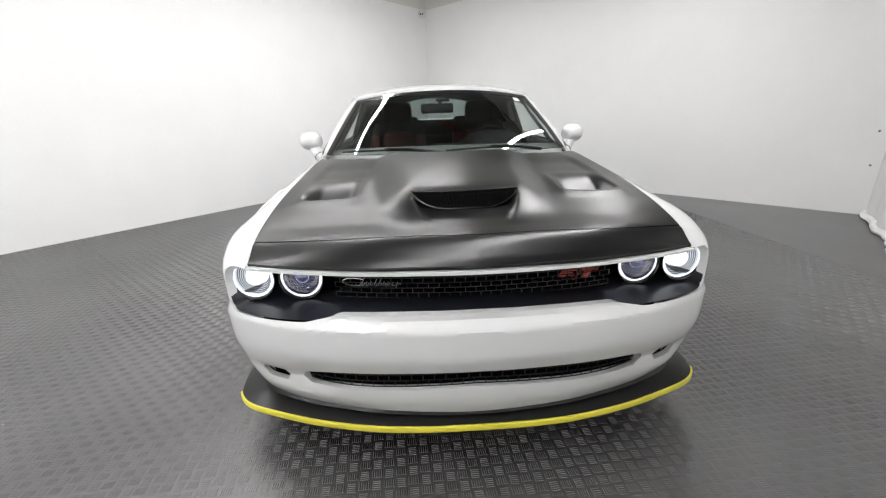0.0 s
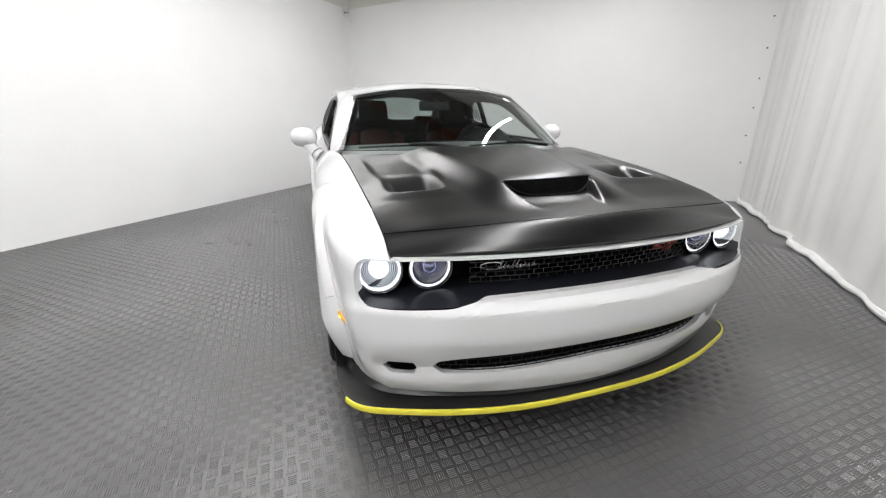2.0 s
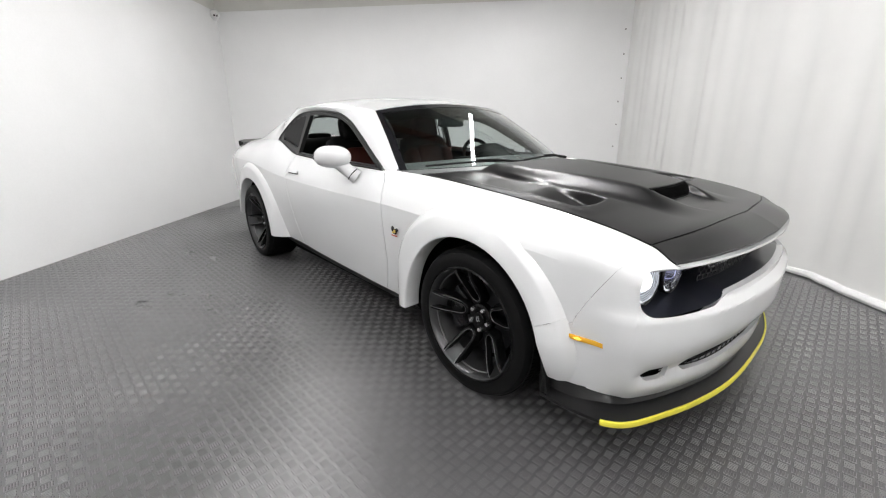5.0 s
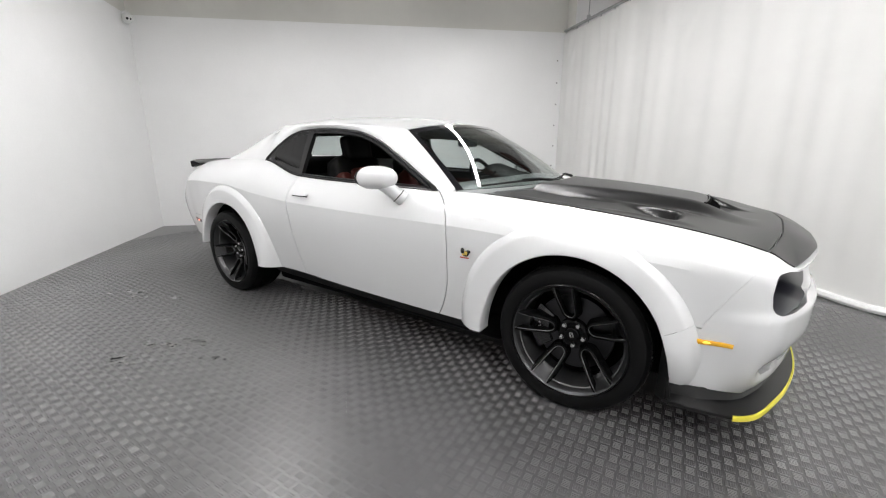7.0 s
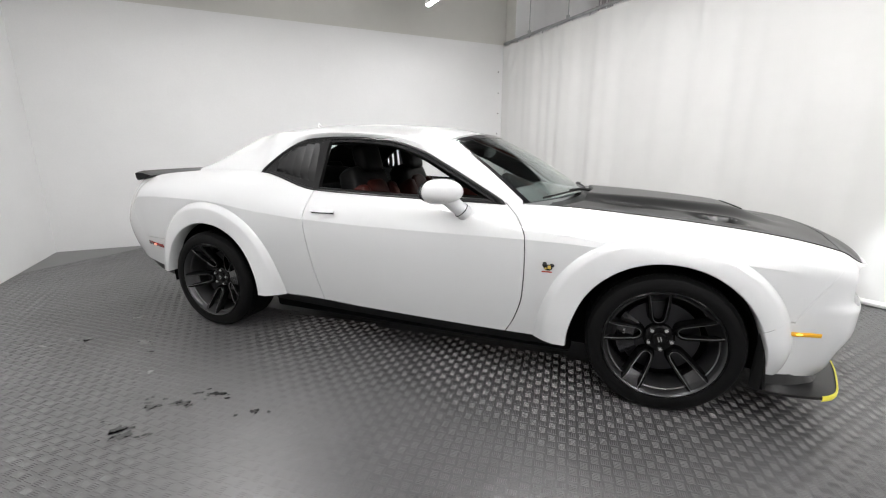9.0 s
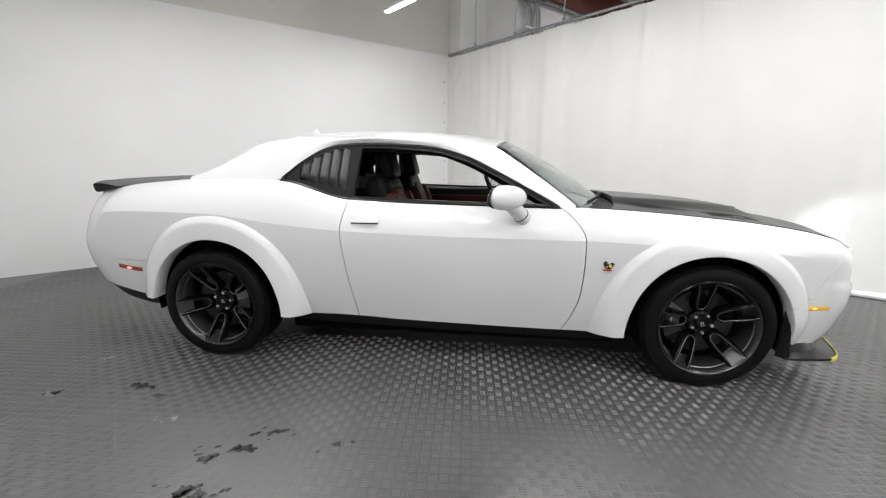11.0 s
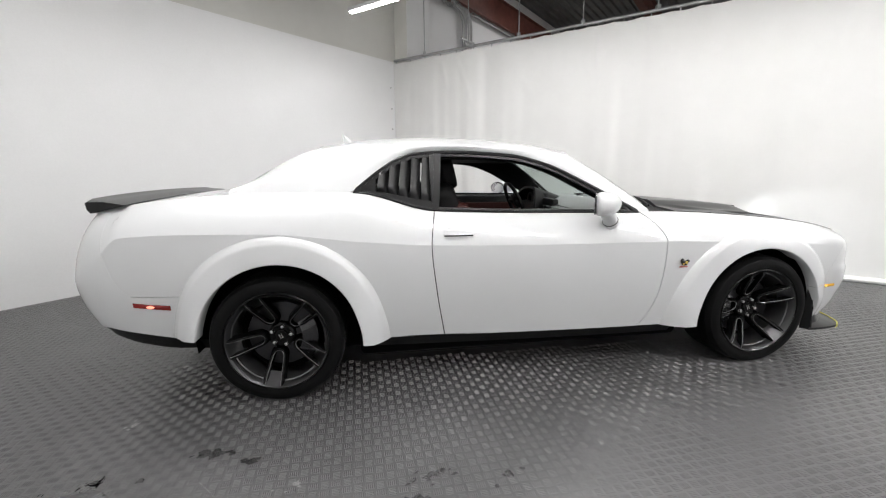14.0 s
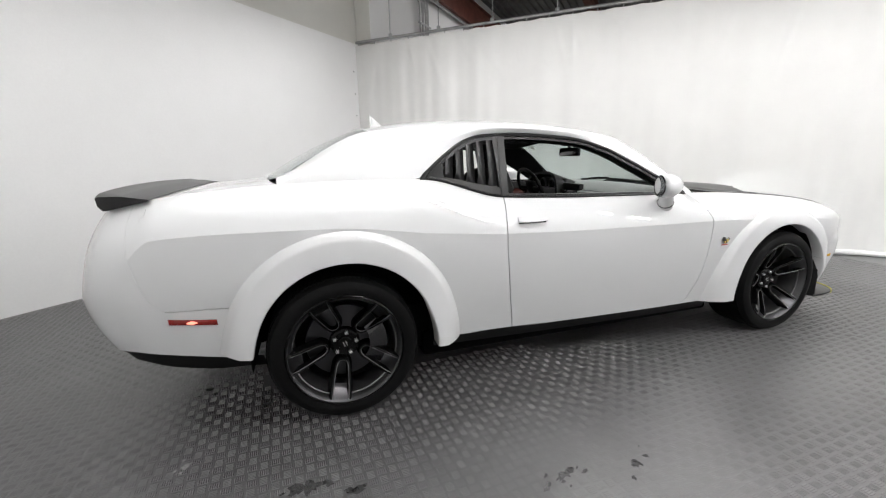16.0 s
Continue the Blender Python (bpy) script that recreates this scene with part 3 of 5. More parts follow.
# wheel-arch flares
def flare(side, cy, cz, r_out, a0, a1, name="wheel_arch_flare"):
    """A wide bolt-on arch: flush at its rim, swelling out to a rolled lip over the tyre."""
    prof = ((-0.02, 0.0), (0.0, 0.001), (0.02, 0.006), (0.10, 0.017), (0.22, 0.029), (0.26, 0.0315), (0.32, 0.0325), (0.62, 0.034), (0.90, 0.0352), (0.965, 0.0348), (0.988, 0.031), (1.0, 0.022), (1.002, -0.02), (0.99, -0.06))
    r_in, ahead = (0.418, 0.040) if cy < 0 else (0.414, 0.0)

    def fn(a, k):
        t, proud = prof[k]
        ang = radians(a)
        stretch = 1 + 0.06 * smooth(160, 200, a) + 0.06 * smooth(20, -20, a)
        rim = r_out * (1 + 0.05 * smooth(75, 20, a)) if cy < 0 else r_out
        r = rim + (r_in - rim) * t
        y, z = cy - ahead * t - r * math.cos(ang) * stretch, cz + r * math.sin(ang)
        zz = max(z, SILL(y) - 0.004)
        outer_y, outer_z = cy - rim * math.cos(ang) * stretch, max(cz + rim * math.sin(ang), SILL(y))
        base = sum(side_x(min(max(outer_y, -2.1), 2.2), min(outer_z + dz, 0.93)) for dz in (-0.08, -0.05, -0.02, 0.01, 0.04)) / 5
        lip = 0.955
        x = base + (max(lip, base) - base) * smooth(0, 0.8, t) + proud
        if y < -1.65 and zz < 0.44:
            x -= 0.055 * ((0.44 - zz) / 0.165) ** 1.5
        if k == 0:
            x = min(x, side_x(min(max(y, -2.1), 2.2), zz)) - 0.004
        return (side * x, y, zz)
    bm = grid(fn, span(a0, a1, 60), range(len(prof)))
    face_away(bm, MID)
    return part(name, bm, WHITE_PAINT, car, "white wide-body arch flare", angle=40)


for side in (-1, 1):
    flare(side, *ARCHES[0], 0.548, 20.9, 188)
    flare(side, *ARCHES[0], 0.548, -9, 20.75, "lower_arch_flare")
    flare(side, *ARCHES[1], 0.560, -8, 177)


# ---------------------------------------------------------------- bonnet
HOOD_MID = curve((-2.385, 0.798), (-2.35, 0.824), (-2.25, 0.866), (-2.1, 0.872), (-1.8, 0.925), (-1.4, 0.962), (-1.0, 0.990))
LIP_Y = curve((0, -2.383), (0.3, -2.366), (0.55, -2.315), (0.70, -2.268), (0.762, -2.244))
SEAM_Y = curve((0, -2.252), (0.4, -2.222), (0.6, -2.188), (0.762, -2.155))
REAR_Y = curve((0, -1.10), (0.4, -1.06), (0.795, -0.938))


def bonnet_z(x, y):
    ax = abs(x)
    xe = TOP_X(y)
    t = min(1.0, ax / xe)
    lip = LIP_Y(min(ax, 0.762))
    edge = TOP(max(y, -2.25)) + 0.002
    mid = HOOD_MID(y + (-2.383 - lip) * smooth(-2.0, -2.3, y))
    z = edge + (mid - edge) * (1 - t ** (3.4 - 1.2 * smooth(-2.2, -1.7, y)))
    # power dome, wider towards the windscreen, rising slowly from the nose
    half = 0.205 + 0.11 * smooth(-1.95, -1.0, y)
    dome = (1 - smooth(half, half + 0.17, ax)) * smooth(-2.18, -1.86, y) * (0.046 - 0.006 * smooth(-1.5, -1.0, y))
    # trough in front of the scoop, narrowing forwards between two soft ridges
    w = 0.190 + 0.32 * min(0.0, y + 1.95)
    trough = (1 - smooth(w - 0.012, w + 0.026, ax)) * (1 - smooth(-1.968, -1.910, y - 0.25 * ax * ax))
    dome *= 1 - trough * smooth(-2.25, -2.05, y)
    # side valleys with the heat extractors
    u = (ax - 0.560) / 0.130
    rim = 0.005 * smooth(-1.93, -1.84, y) * (1 - smooth(-1.62, -1.15, y)) * (1 - smooth(0.9, 1.35, abs(u)))
    pit = -0.056 * (1 - smooth(0.50, 1.0, abs(u))) * smooth(-1.846, -1.806, y - 0.02 * u * u) * (1 - smooth(-1.79, -1.52, y))
    slope = -0.012 * (1 - smooth(0.8, 1.2, abs(u))) * smooth(-1.7, -1.45, y) * (1 - smooth(-1.3, -1.05, y))
    return z + dome + rim + pit + slope


def bonnet():
    def sheet(y0, y1, n):
        def fn(u, v):
            xe = 0.768
            x = u * xe
            ya, yb = y0(abs(x)), y1(abs(x))
            y = ya + (yb - ya) * v
            x = u * (TOP_X(y) - 0.004)
            return (x, y, bonnet_z(x, y) + 0.002)
        return grid(fn, span(-1, 1, 150), span(0, 1, n))
    bm = flange(sheet(lambda x: SEAM_Y(x) + 0.003, REAR_Y, 120), 0.02, (0, -1.6, 0))
    hood = part("bonnet", bm, SATIN_BLACK, car, "satin black bonnet with domed scoop", angle=50)
    bm = flange(sheet(lambda x: LIP_Y(x) + 0.006, lambda x: SEAM_Y(x) - 0.003, 26), 0.02, (0, -1.6, 0))
    part("nose_panel", bm, SATIN_BLACK, car, "satin black nose panel ahead of the bonnet seam", angle=50)

    # scoop: black sheet for the mouth's shade, a mesh, a thin lip round it
    def mouth(u, v):
        v = v + (1 - v) * 0.85 * abs(u) ** 6
        x = u * (0.176 + 0.042 * v ** 0.8)
        y = -1.972 + 0.062 * v + 0.25 * x * x
        z0, z1 = bonnet_z(0.7 * x, -1.985) + 0.005, bonnet_z(x, -1.895 + 0.25 * x * x) - 0.002
        return (x, y - 0.010, z0 + (z1 - z0) * v)
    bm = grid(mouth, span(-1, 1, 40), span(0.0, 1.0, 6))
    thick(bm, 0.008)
    scoop = part("scoop_mouth", bm, VOID_BLACK, hood, "black sheet standing for the shade in the air scoop")
    bm = bmesh.new()
    loop = [Vector(mouth(u, 0.0)) for u in span(-1, 1, 24)] + [Vector(mouth(1, v)) for v in span(0, 1, 6)][1:] + [Vector(mouth(u, 1.0)) for u in span(1, -1, 24)][1:] + [Vector(mouth(-1, v)) for v in span(1, 0, 6)][1:]
    tube(bm, [p + Vector((0, -0.003, 0.0)) for p in loop], 0.0032, 6)
    part("scoop_lip", bm, SATIN_BLACK, hood)
    bm = bmesh.new()
    for v in (0.3, 0.5, 0.7):
        tube(bm, [Vector(mouth(u, v)) + Vector((0, -0.004, 0)) for u in span(-0.94, 0.94, 20)], 0.0016, 4)
    for i in range(26):
        u = -0.9 + 1.8 * i / 25
        tube(bm, [Vector(mouth(u, v)) + Vector((0, -0.008, 0)) for v in (0.18, 0.86)], 0.0020, 4)
    tagged(part("scoop_mesh", bm, VOID_BLACK, hood), kind="stuff")
    for side in (-1, 1):
        bm = bmesh.new()
        for k in range(5):
            y = -1.815 + 0.015 * k
            box(bm, side * 0.560, y, bonnet_z(0.560, y) + 0.005, 0.19, 0.006, 0.006, 0.001)
        for k in range(13):
            x = 0.560 - 0.09 + 0.015 * k
            box(bm, side * x, -1.785, bonnet_z(0.560, -1.785) + 0.006, 0.006, 0.066, 0.007)
        part("extractor_grille", bm, LOUVRE, hood, "black mesh in the heat extractor")
    return hood


bonnet()

# ---------------------------------------------------------------- glasshouse
TUMBLE = 0.39
WIN_TOP = curve((-0.66, 1.000), (-0.49, 1.092), (-0.285, 1.200), (-0.11, 1.282), (0.12, 1.340), (0.48, 1.361), (0.68, 1.353), (0.79, 1.323), (0.90, 1.258), (1.05, 1.142))
RAIL_X = curve((-0.745, 0.806), (-0.271, 0.642), (0.0, 0.682), (0.535, 0.710), (1.0, 0.635), (1.246, 0.522), (1.72, 0.578))
RAIL_TOP = curve((-0.745, 0.999), (-0.271, 1.343), (0.0, 1.376), (0.535, 1.396), (1.0, 1.402), (1.246, 1.384), (1.72, 1.154))
CROWN = curve((-0.37, 1.392), (-0.1, 1.440), (0.3, 1.472), (0.6, 1.480), (0.9, 1.468), (1.30, 1.416))


def glass_x(y, z):
    z0 = TOP(y)
    h = z - z0
    return TOP_X(y) - TUMBLE * h - 0.10 * h * h + 0.02 * h


def screen_fn(u, v):
    a = Vector((u * 0.800, -0.752 - 0.285 * (1 - u * u), 0.997 + 0.012 * (1 - u * u)))
    b = Vector((u * 0.634, -0.276 - 0.098 * (1 - u * u), 1.337 + 0.053 * (1 - abs(u) ** 2.3)))
    p = a.lerp(b, v)
    return p + Vector((0, -0.25, 0.6)) * 0.034 * (0.4 + 0.7 * (1 - u * u)) * math.sin(math.pi * v)


def upper_side(side):
    """Windscreen pillar, roof side and rear pillar in one pressing."""
    def low(y):
        if y < -0.66:
            return Vector((TOP_X(y), y, TOP(y)))
        if y < 1.05:
            z = WIN_TOP(y)
            return Vector((glass_x(y, z), y, z))
        return Vector((TOP_X(y), y, TOP(y)))

    def high(y):
        if y < -0.276:
            p = screen_fn(1, max(0.0, (y + 0.752) / 0.476))
            return p + Vector((0.004, 0, 0.006))
        return Vector((RAIL_X(y), y, RAIL_TOP(y)))

    def fn(y, t):
        yh = y
        a = low(y)
        # the pillar leans: pair the window line with the windscreen edge above and ahead of it
        if y < 0.05:
            k = (y + 0.745) / 0.795
            yh = -0.745 + 0.474 * min(1.0, k ** 1.0 * 1.35) if k * 1.35 < 1 else -0.271 + (0.05 + 0.271) * ((k * 1.35 - 1) / 0.35)
        b = high(yh)
        p = a.lerp(b, t)
        n = Vector((0.85, 0, 0.5))
        p += n * 0.018 * math.sin(math.pi * t) * smooth(-0.745, -0.5, y) * (1 + 0.9 * smooth(1.0, 1.3, y))
        return (side * p.x, p.y, p.z)
    bm = grid(fn, span(-0.745, 1.05, 70) + span(1.07, 1.72, 24), span(0, 1, 10))
    flange(bm, 0.03, (0, 0.3, 0.9))
    return part("roof_side", bm, WHITE_PAINT, car, "white pillar and roof side", angle=50)


def roof():
    def fn(u, v):
        y = -0.271 - 0.094 * (1 - u * u) + (1.246 + 0.271 - 0.0) * v
        if v > 0:
            y0, y1 = -0.271 - 0.096 * (1 - u * u), 1.246 + 0.045 * (1 - u * u)
            y = y0 + (y1 - y0) * v
        xr = RAIL_X(max(y, -0.271))
        zr = RAIL_TOP(max(y, -0.271))
        z = zr + (CROWN(y) - zr) * (1 - abs(u) ** 2.3)
        return (u * xr, y, z)
    bm = flange(grid(fn, span(-1, 1, 40), span(0, 1, 50)), 0.02, (0, 0.3, 0.9))
    part("roof", bm, WHITE_PAINT, car, angle=50)


for side in (-1, 1):
    upper_side(side)
roof()


def pillar_lining(side):
    """Black trim on the inside of the pillars and roof side."""
    def fn(y, t):
        z = WIN_TOP(y) + 0.002
        a = Vector((glass_x(y, z) - 0.012, y, z - 0.028 - 0.020 * smooth(0.6, 0.3, y) - 0.018 * smooth(0.1, -0.3, y)))
        b = Vector((min(RAIL_X(y), a.x) - 0.036 - 0.022 * smooth(-0.2, -0.5, y), y, max(RAIL_TOP(y), z) - 0.026))
        p = a.lerp(b, t)
        return (side * p.x, p.y, p.z)
    part("pillar_lining", thick(grid(fn, span(-0.65, 1.02, 42), span(0, 1, 4)), 0.006), LEATHER, car, "black inner pillar trim")

    def rear(y, t):
        a = Vector((TOP_X(y) - 0.05, y, TOP(y) - 0.02))
        b = Vector((RAIL_X(y) - 0.045, y, RAIL_TOP(y) - 0.030))
        p = a.lerp(b, t)
        return (side * p.x, p.y, p.z)
    part("rear_pillar_lining", thick(grid(rear, span(1.00, 1.66, 16), span(0, 1, 5)), 0.006), LEATHER, car, "black inner rear pillar trim")


for side in (-1, 1):
    pillar_lining(side)


def pane(name, fn, us, vs, label, parent=None):
    bm = grid(fn, us, vs)
    face_away(bm, (0, 0.3, 0.8))
    thick(bm, 0.004)
    ob = part(name, bm, GLASS, parent or car, label, angle=60)
    ob.visible_shadow = False
    return ob


windscreen = pane("windscreen", screen_fn, span(-1, 1, 32), span(0, 1, 16), "raked tinted windscreen")


def band(fn, us, vs, mat, name, lift, parent, label=""):
    def raised(u, v):
        p = Vector(fn(u, v))
        return p + Vector((0, -0.55, 0.83)) * lift
    bm = thick(grid(raised, us, vs), 0.003)
    return part(name, bm, mat, parent, label)


band(screen_fn, span(-1, 1, 32), span(0.93, 1.0, 2), PIANO_BLACK, "ceramic_band", 0.002, windscreen, "black printed band")
for u0, u1 in ((-1, -0.955), (0.955, 1)):
    band(screen_fn, span(u0, u1, 2), span(0, 0.93, 16), PIANO_BLACK, "edge_band", 0.002, windscreen)
band(screen_fn, span(0.80, 0.86, 2), span(0.83, 0.90, 2), STICKER, "sticker", 0.003, windscreen, "small white paper sticker")


def back_fn(u, v):
    a = Vector((u * 0.520, 1.250 + 0.045 * (1 - u * u), 1.383 + 0.030 * (1 - abs(u) ** 2.3)))
    b = Vector((u * 0.572, 1.722 + 0.09 * (1 - u * u), 1.148 + 0.008 * (1 - u * u)))
    p = a.lerp(b, v)
    return p + Vector((0, 0.4, 0.8)) * 0.02 * math.sin(math.pi * v)


pane("rear_window", back_fn, span(-1, 1, 24), span(0, 1, 12), "raked tinted rear window")


# boot lid
def deck_fn(u, v):
    y = 1.722 + 0.09 * (1 - u * u) + (2.40 - 1.722) * v * (1 + 0.09 * (1 - u * u))
    y = min(y, 2.47)
    xe = TOP_X(min(y, 2.24))
    z = TOP(y) + 0.016 * (1 - u * u)
    return (u * (xe - 0.003), y, z)


part("boot_lid", flange(grid(deck_fn, span(-1, 1, 30), span(0, 1, 20)), 0.02, MID), WHITE_PAINT, car)


def spoiler():
    def fn(u, k):
        t = abs(u)
        yr = 2.470 - 0.055 * t ** 2.5
        yf = 2.17 + 0.06 * t
        top, low = 1.128 - 0.012 * t ** 2, 1.050 - 0.006 * t
        zf = TOP(yf) + 0.016 * (1 - u * u) + 0.004
        ring = ((yf, zf), (yf + 0.10, zf + 0.012 + 0.006), (yr - 0.08, top - 0.014), (yr - 0.012, top), (yr, top - 0.006), (yr - 0.004, low + 0.02), (yr - 0.02, low), (yr - 0.05, low + 0.004), (yf, zf - 0.006))
        y, z = ring[k]
        xs = 0.765 * u
        if t > 0.93 and k in (3, 4):
            z -= 0.012 * smooth(0.93, 1, t)
        return (xs, y, z)
    bm = grid(fn, span(-1, 1, 50), range(9))
    bmesh.ops.holes_fill(bm, edges=[e for e in bm.edges if e.is_boundary])
    bmesh.ops.recalc_face_normals(bm, faces=bm.faces)
    part("rear_spoiler", bm, SATIN_BLACK, car, "satin black rear spoiler", angle=35)


spoiler()


# side windows: black surround, door glass, louvred quarter window
def side_window(side):
    ys = span(-0.66, 1.05, 90)

    def at(y, z, out=0.0):
        return Vector((side * (glass_x(y, z) + out), y, z))
    low = [(y, TOP(y) - 0.004) for y in ys]
    top = [(y, WIN_TOP(y) + 0.004) for y in reversed(ys)]
    loop = low + top[1:-1]
    n = len(loop)
    inner = []
    for i in range(n):
        a, b = Vector(loop[i - 1]), Vector(loop[(i + 1) % n])
        d = (b - a).normalized()
        q = Vector(loop[i]) + Vector((-d.y, d.x)) * (0.034 if i >= len(low) else 0.020)
        inner.append((min(max(q.x, -0.58), 0.99), q.y))
    bm = bmesh.new()
    rows = []
    for (y, z), (yi, zi) in zip(loop, inner):
        steps = ((0.0, 0.0), (0.0, 0.007), (0.20, 0.009), (0.42, 0.006), (0.46, -0.006), (0.56, -0.006), (0.60, 0.003), (1.0, 0.002), (1.0, -0.03))
        rows.append([bm.verts.new(at(y + (yi - y) * k, z + (zi - z) * k, out)) for k, out in steps])
    for i in range(n):
        a, b = rows[i], rows[(i + 1) % n]
        for k in range(8):
            bm.faces.new((a[k], b[k], b[k + 1], a[k + 1]))
    bmesh.ops.recalc_face_normals(bm, faces=bm.faces)
    part("window_surround", bm, TRIM_BLACK, car, "gloss black window surround", flip_from=(0, 0.2, 1.1))
    # upright between the two openings
    bm = grid(lambda u, v: tuple(at(0.555 + 0.040 * u + 0.03 * (v - 0.5) * -1, TOP(0.55) + (WIN_TOP(0.55) - TOP(0.55)) * v, 0.004)), span(0, 1, 3), span(0, 1, 8))
    face_away(bm, (0, 0.5, 1.1))
    thick(bm, 0.03)
    part("window_divider", bm, TRIM_BLACK, car)

    # louvred shade of the quarter window: a pressed frame and five blades, each proud at its rear edge
    def level(y, v):
        z0, z1 = TOP(y) + 0.010, max(WIN_TOP(y) - 0.010, TOP(y) + 0.014)
        return z0 + (z1 - z0) * v
    first, last, foot, head = 0.612, 0.922, 0.13, 0.93
    shade = None
    for y0, y1, v0, v1 in ((0.568, first, 0.0, 1.0), (last, 1.005, 0.0, 1.0), (first, last, 0.0, foot), (first, last, head, 1.0)):
        bm = grid(lambda u, v: at(y0 + (y1 - y0) * u, level(y0 + (y1 - y0) * u, v0 + (v1 - v0) * v), 0.001), span(0, 1, 14), span(0, 1, 6))
        face_away(bm, (0, 0.5, 1.1))
        flange(bm, 0.018)
        if shade is None:
            shade = part("quarter_louvre", bm, TRIM_BLACK, car, "black louvred quarter window shade")
        else:
            part("louvre_frame", bm, TRIM_BLACK, shade)
    for k in range(5):
        y0 = first - 0.004 + 0.062 * k

        def blade(u, v, y0=y0):
            y = y0 - 0.012 + 0.056 * u + 0.020 * (1 - v)
            rise = smooth(0.0, 0.30, v + 0.06)
            return at(y, level(y, foot - 0.02 + (head - foot + 0.03) * v), -0.026 + 0.034 * u ** 0.8 * rise)
        bm = grid(blade, span(0, 1, 6), span(0, 1, 10))
        face_away(bm, (0, 0.5, 1.1))
        thick(bm, 0.003)
        part("louvre_blade", bm, LOUVRE, shade, angle=50)


for side in (-1, 1):
    side_window(side)

# cowl, wipers
part("cowl", grid(lambda u, v: (u * 0.79, (REAR_Y(abs(u) * 0.79) + 0.004) * (1 - v) + (-0.735 - 0.285 * (1 - u * u)) * v, 0.972 + 0.012 * (1 - u * u) - 0.012 * math.sin(math.pi * v)), span(-1, 1, 30), span(0, 1, 5)), BLACK_PLASTIC, car, "black cowl panel under the windscreen", flip_from=(0, -0.9, 0))
for x0, x1 in ((-0.10, -0.66), (0.52, -0.02)):
    wiper = []
    for i in range(17):
        t = i / 16
        u = (x0 + (x1 - x0) * t) / 0.78
        v = 0.012 + 0.018 * math.sin(math.pi * t)
        wiper.append(Vector(screen_fn(u, v)) + Vector((0, -0.012, 0.012)))
    bm = bmesh.new()
    tube(bm, wiper, 0.006, 6)
    tube(bm, [wiper[0] + Vector((-0.02 if x1 > x0 else 0.05, -0.05, -0.01)), wiper[4] + Vector((0, -0.01, 0.008)), wiper[8] + Vector((0, 0, 0.010))], [0.011, 0.008, 0.005], 6)
    part("wiper", bm, BLACK_PLASTIC, car, "black windscreen wiper")

# roof aerial
bm = grid(lambda u, v: ((0.022 * (1 - u) ** 0.7) * math.cos(v), 1.100 + 0.065 * (u ** 0.8) + (0.13 * (1 - u) ** 1.3) * (0.5 + 0.5 * -math.sin(v)) - 0.065 * (1 - u), 1.415 + 0.105 * u), span(0, 0.98, 10), span(0, 2 * math.pi, 14))
bmesh.ops.holes_fill(bm, edges=[e for e in bm.edges if e.is_boundary])
bmesh.ops.recalc_face_normals(bm, faces=bm.faces)
part("roof_aerial", bm, WHITE_PAINT, car, "white shark-fin aerial")

# ---------------------------------------------------------------- nose fittings
def recess(u, v):
    s = u * s_at_x(0.872)
    x, y, nx, ny = plan(abs(s))
    z = 0.575 + 0.21 * v
    px, py, pz = skin(abs(s), z)
    d = 0.20
    return (math.copysign(px - nx * d, s), py - ny * d, pz)


# Black sheet in place of the shade behind lamps and grille.
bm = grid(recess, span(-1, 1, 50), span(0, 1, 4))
part("grille_back", bm, VOID_BLACK, car, "black sheet standing for the shade behind the grille", flip_from=MID)


def sill_shelf(u, v):
    """The dark shelf at the foot of the lamp opening."""
    s = u * s_at_x(0.868)
    x, y, nx, ny = plan(abs(s))
    z = OPEN_LOW(min(x, 0.872)) - 0.004 + 0.034 * v
    px, py, pz = skin(abs(s), z)
    d = 0.006 + 0.165 * v
    return (math.copysign(px - nx * d, s), py - ny * d, pz)


part("lamp_shelf", grid(sill_shelf, span(-1, 1, 90), span(0, 1, 4)), LAMP_BLACK, car, "dark shelf below the headlamps", flip_from=(0, -2.2, 0))


def grille_point(x, z, d=0.055):
    s = s_at_x(abs(x))
    px, py, nx, ny = plan(s)
    return Vector((math.copysign(px - nx * d, x), py - ny * d, z))


def low_point(x, z, d=0.03):
    """A point behind the skin of the lower bumper."""
    s = s_at_x(abs(x))
    px, py, nx, ny = plan(s)
    sx, sy, sz = skin(s, z)
    d += 0.014 * smooth(0.45, 0.62, abs(x))
    return Vector((math.copysign(sx - nx * d, x), sy - ny * d, z))


def brick_mesh(name, x0, x1, zlo, zhi, rows, pitch, d, r, label, mat=MESH_BLACK):
    bm = bmesh.new()
    grille_at = grille_point if zlo(0.3) > 0.5 else low_point
    n = int((x1 - x0) / pitch)
    for k in range(rows + 1):
        tube(bm, [grille_at(x, zlo(abs(x)) + (zhi(abs(x)) - zlo(abs(x))) * k / rows, d) for x in span(x0, x1, max(6, n))], r, 5)
    for k in range(rows):
        for i in range(n + 1):
            x = x0 + (i + 0.5 * (k % 2)) * pitch
            if x > x1:
                continue
            a, b = zlo(abs(x)), zhi(abs(x))
            tube(bm, [grille_at(x, a + (b - a) * k / rows, d), grille_at(x, a + (b - a) * (k + 1) / rows, d)], r, 5)
    return tagged(part(name, bm, mat, car, label), kind="stuff")


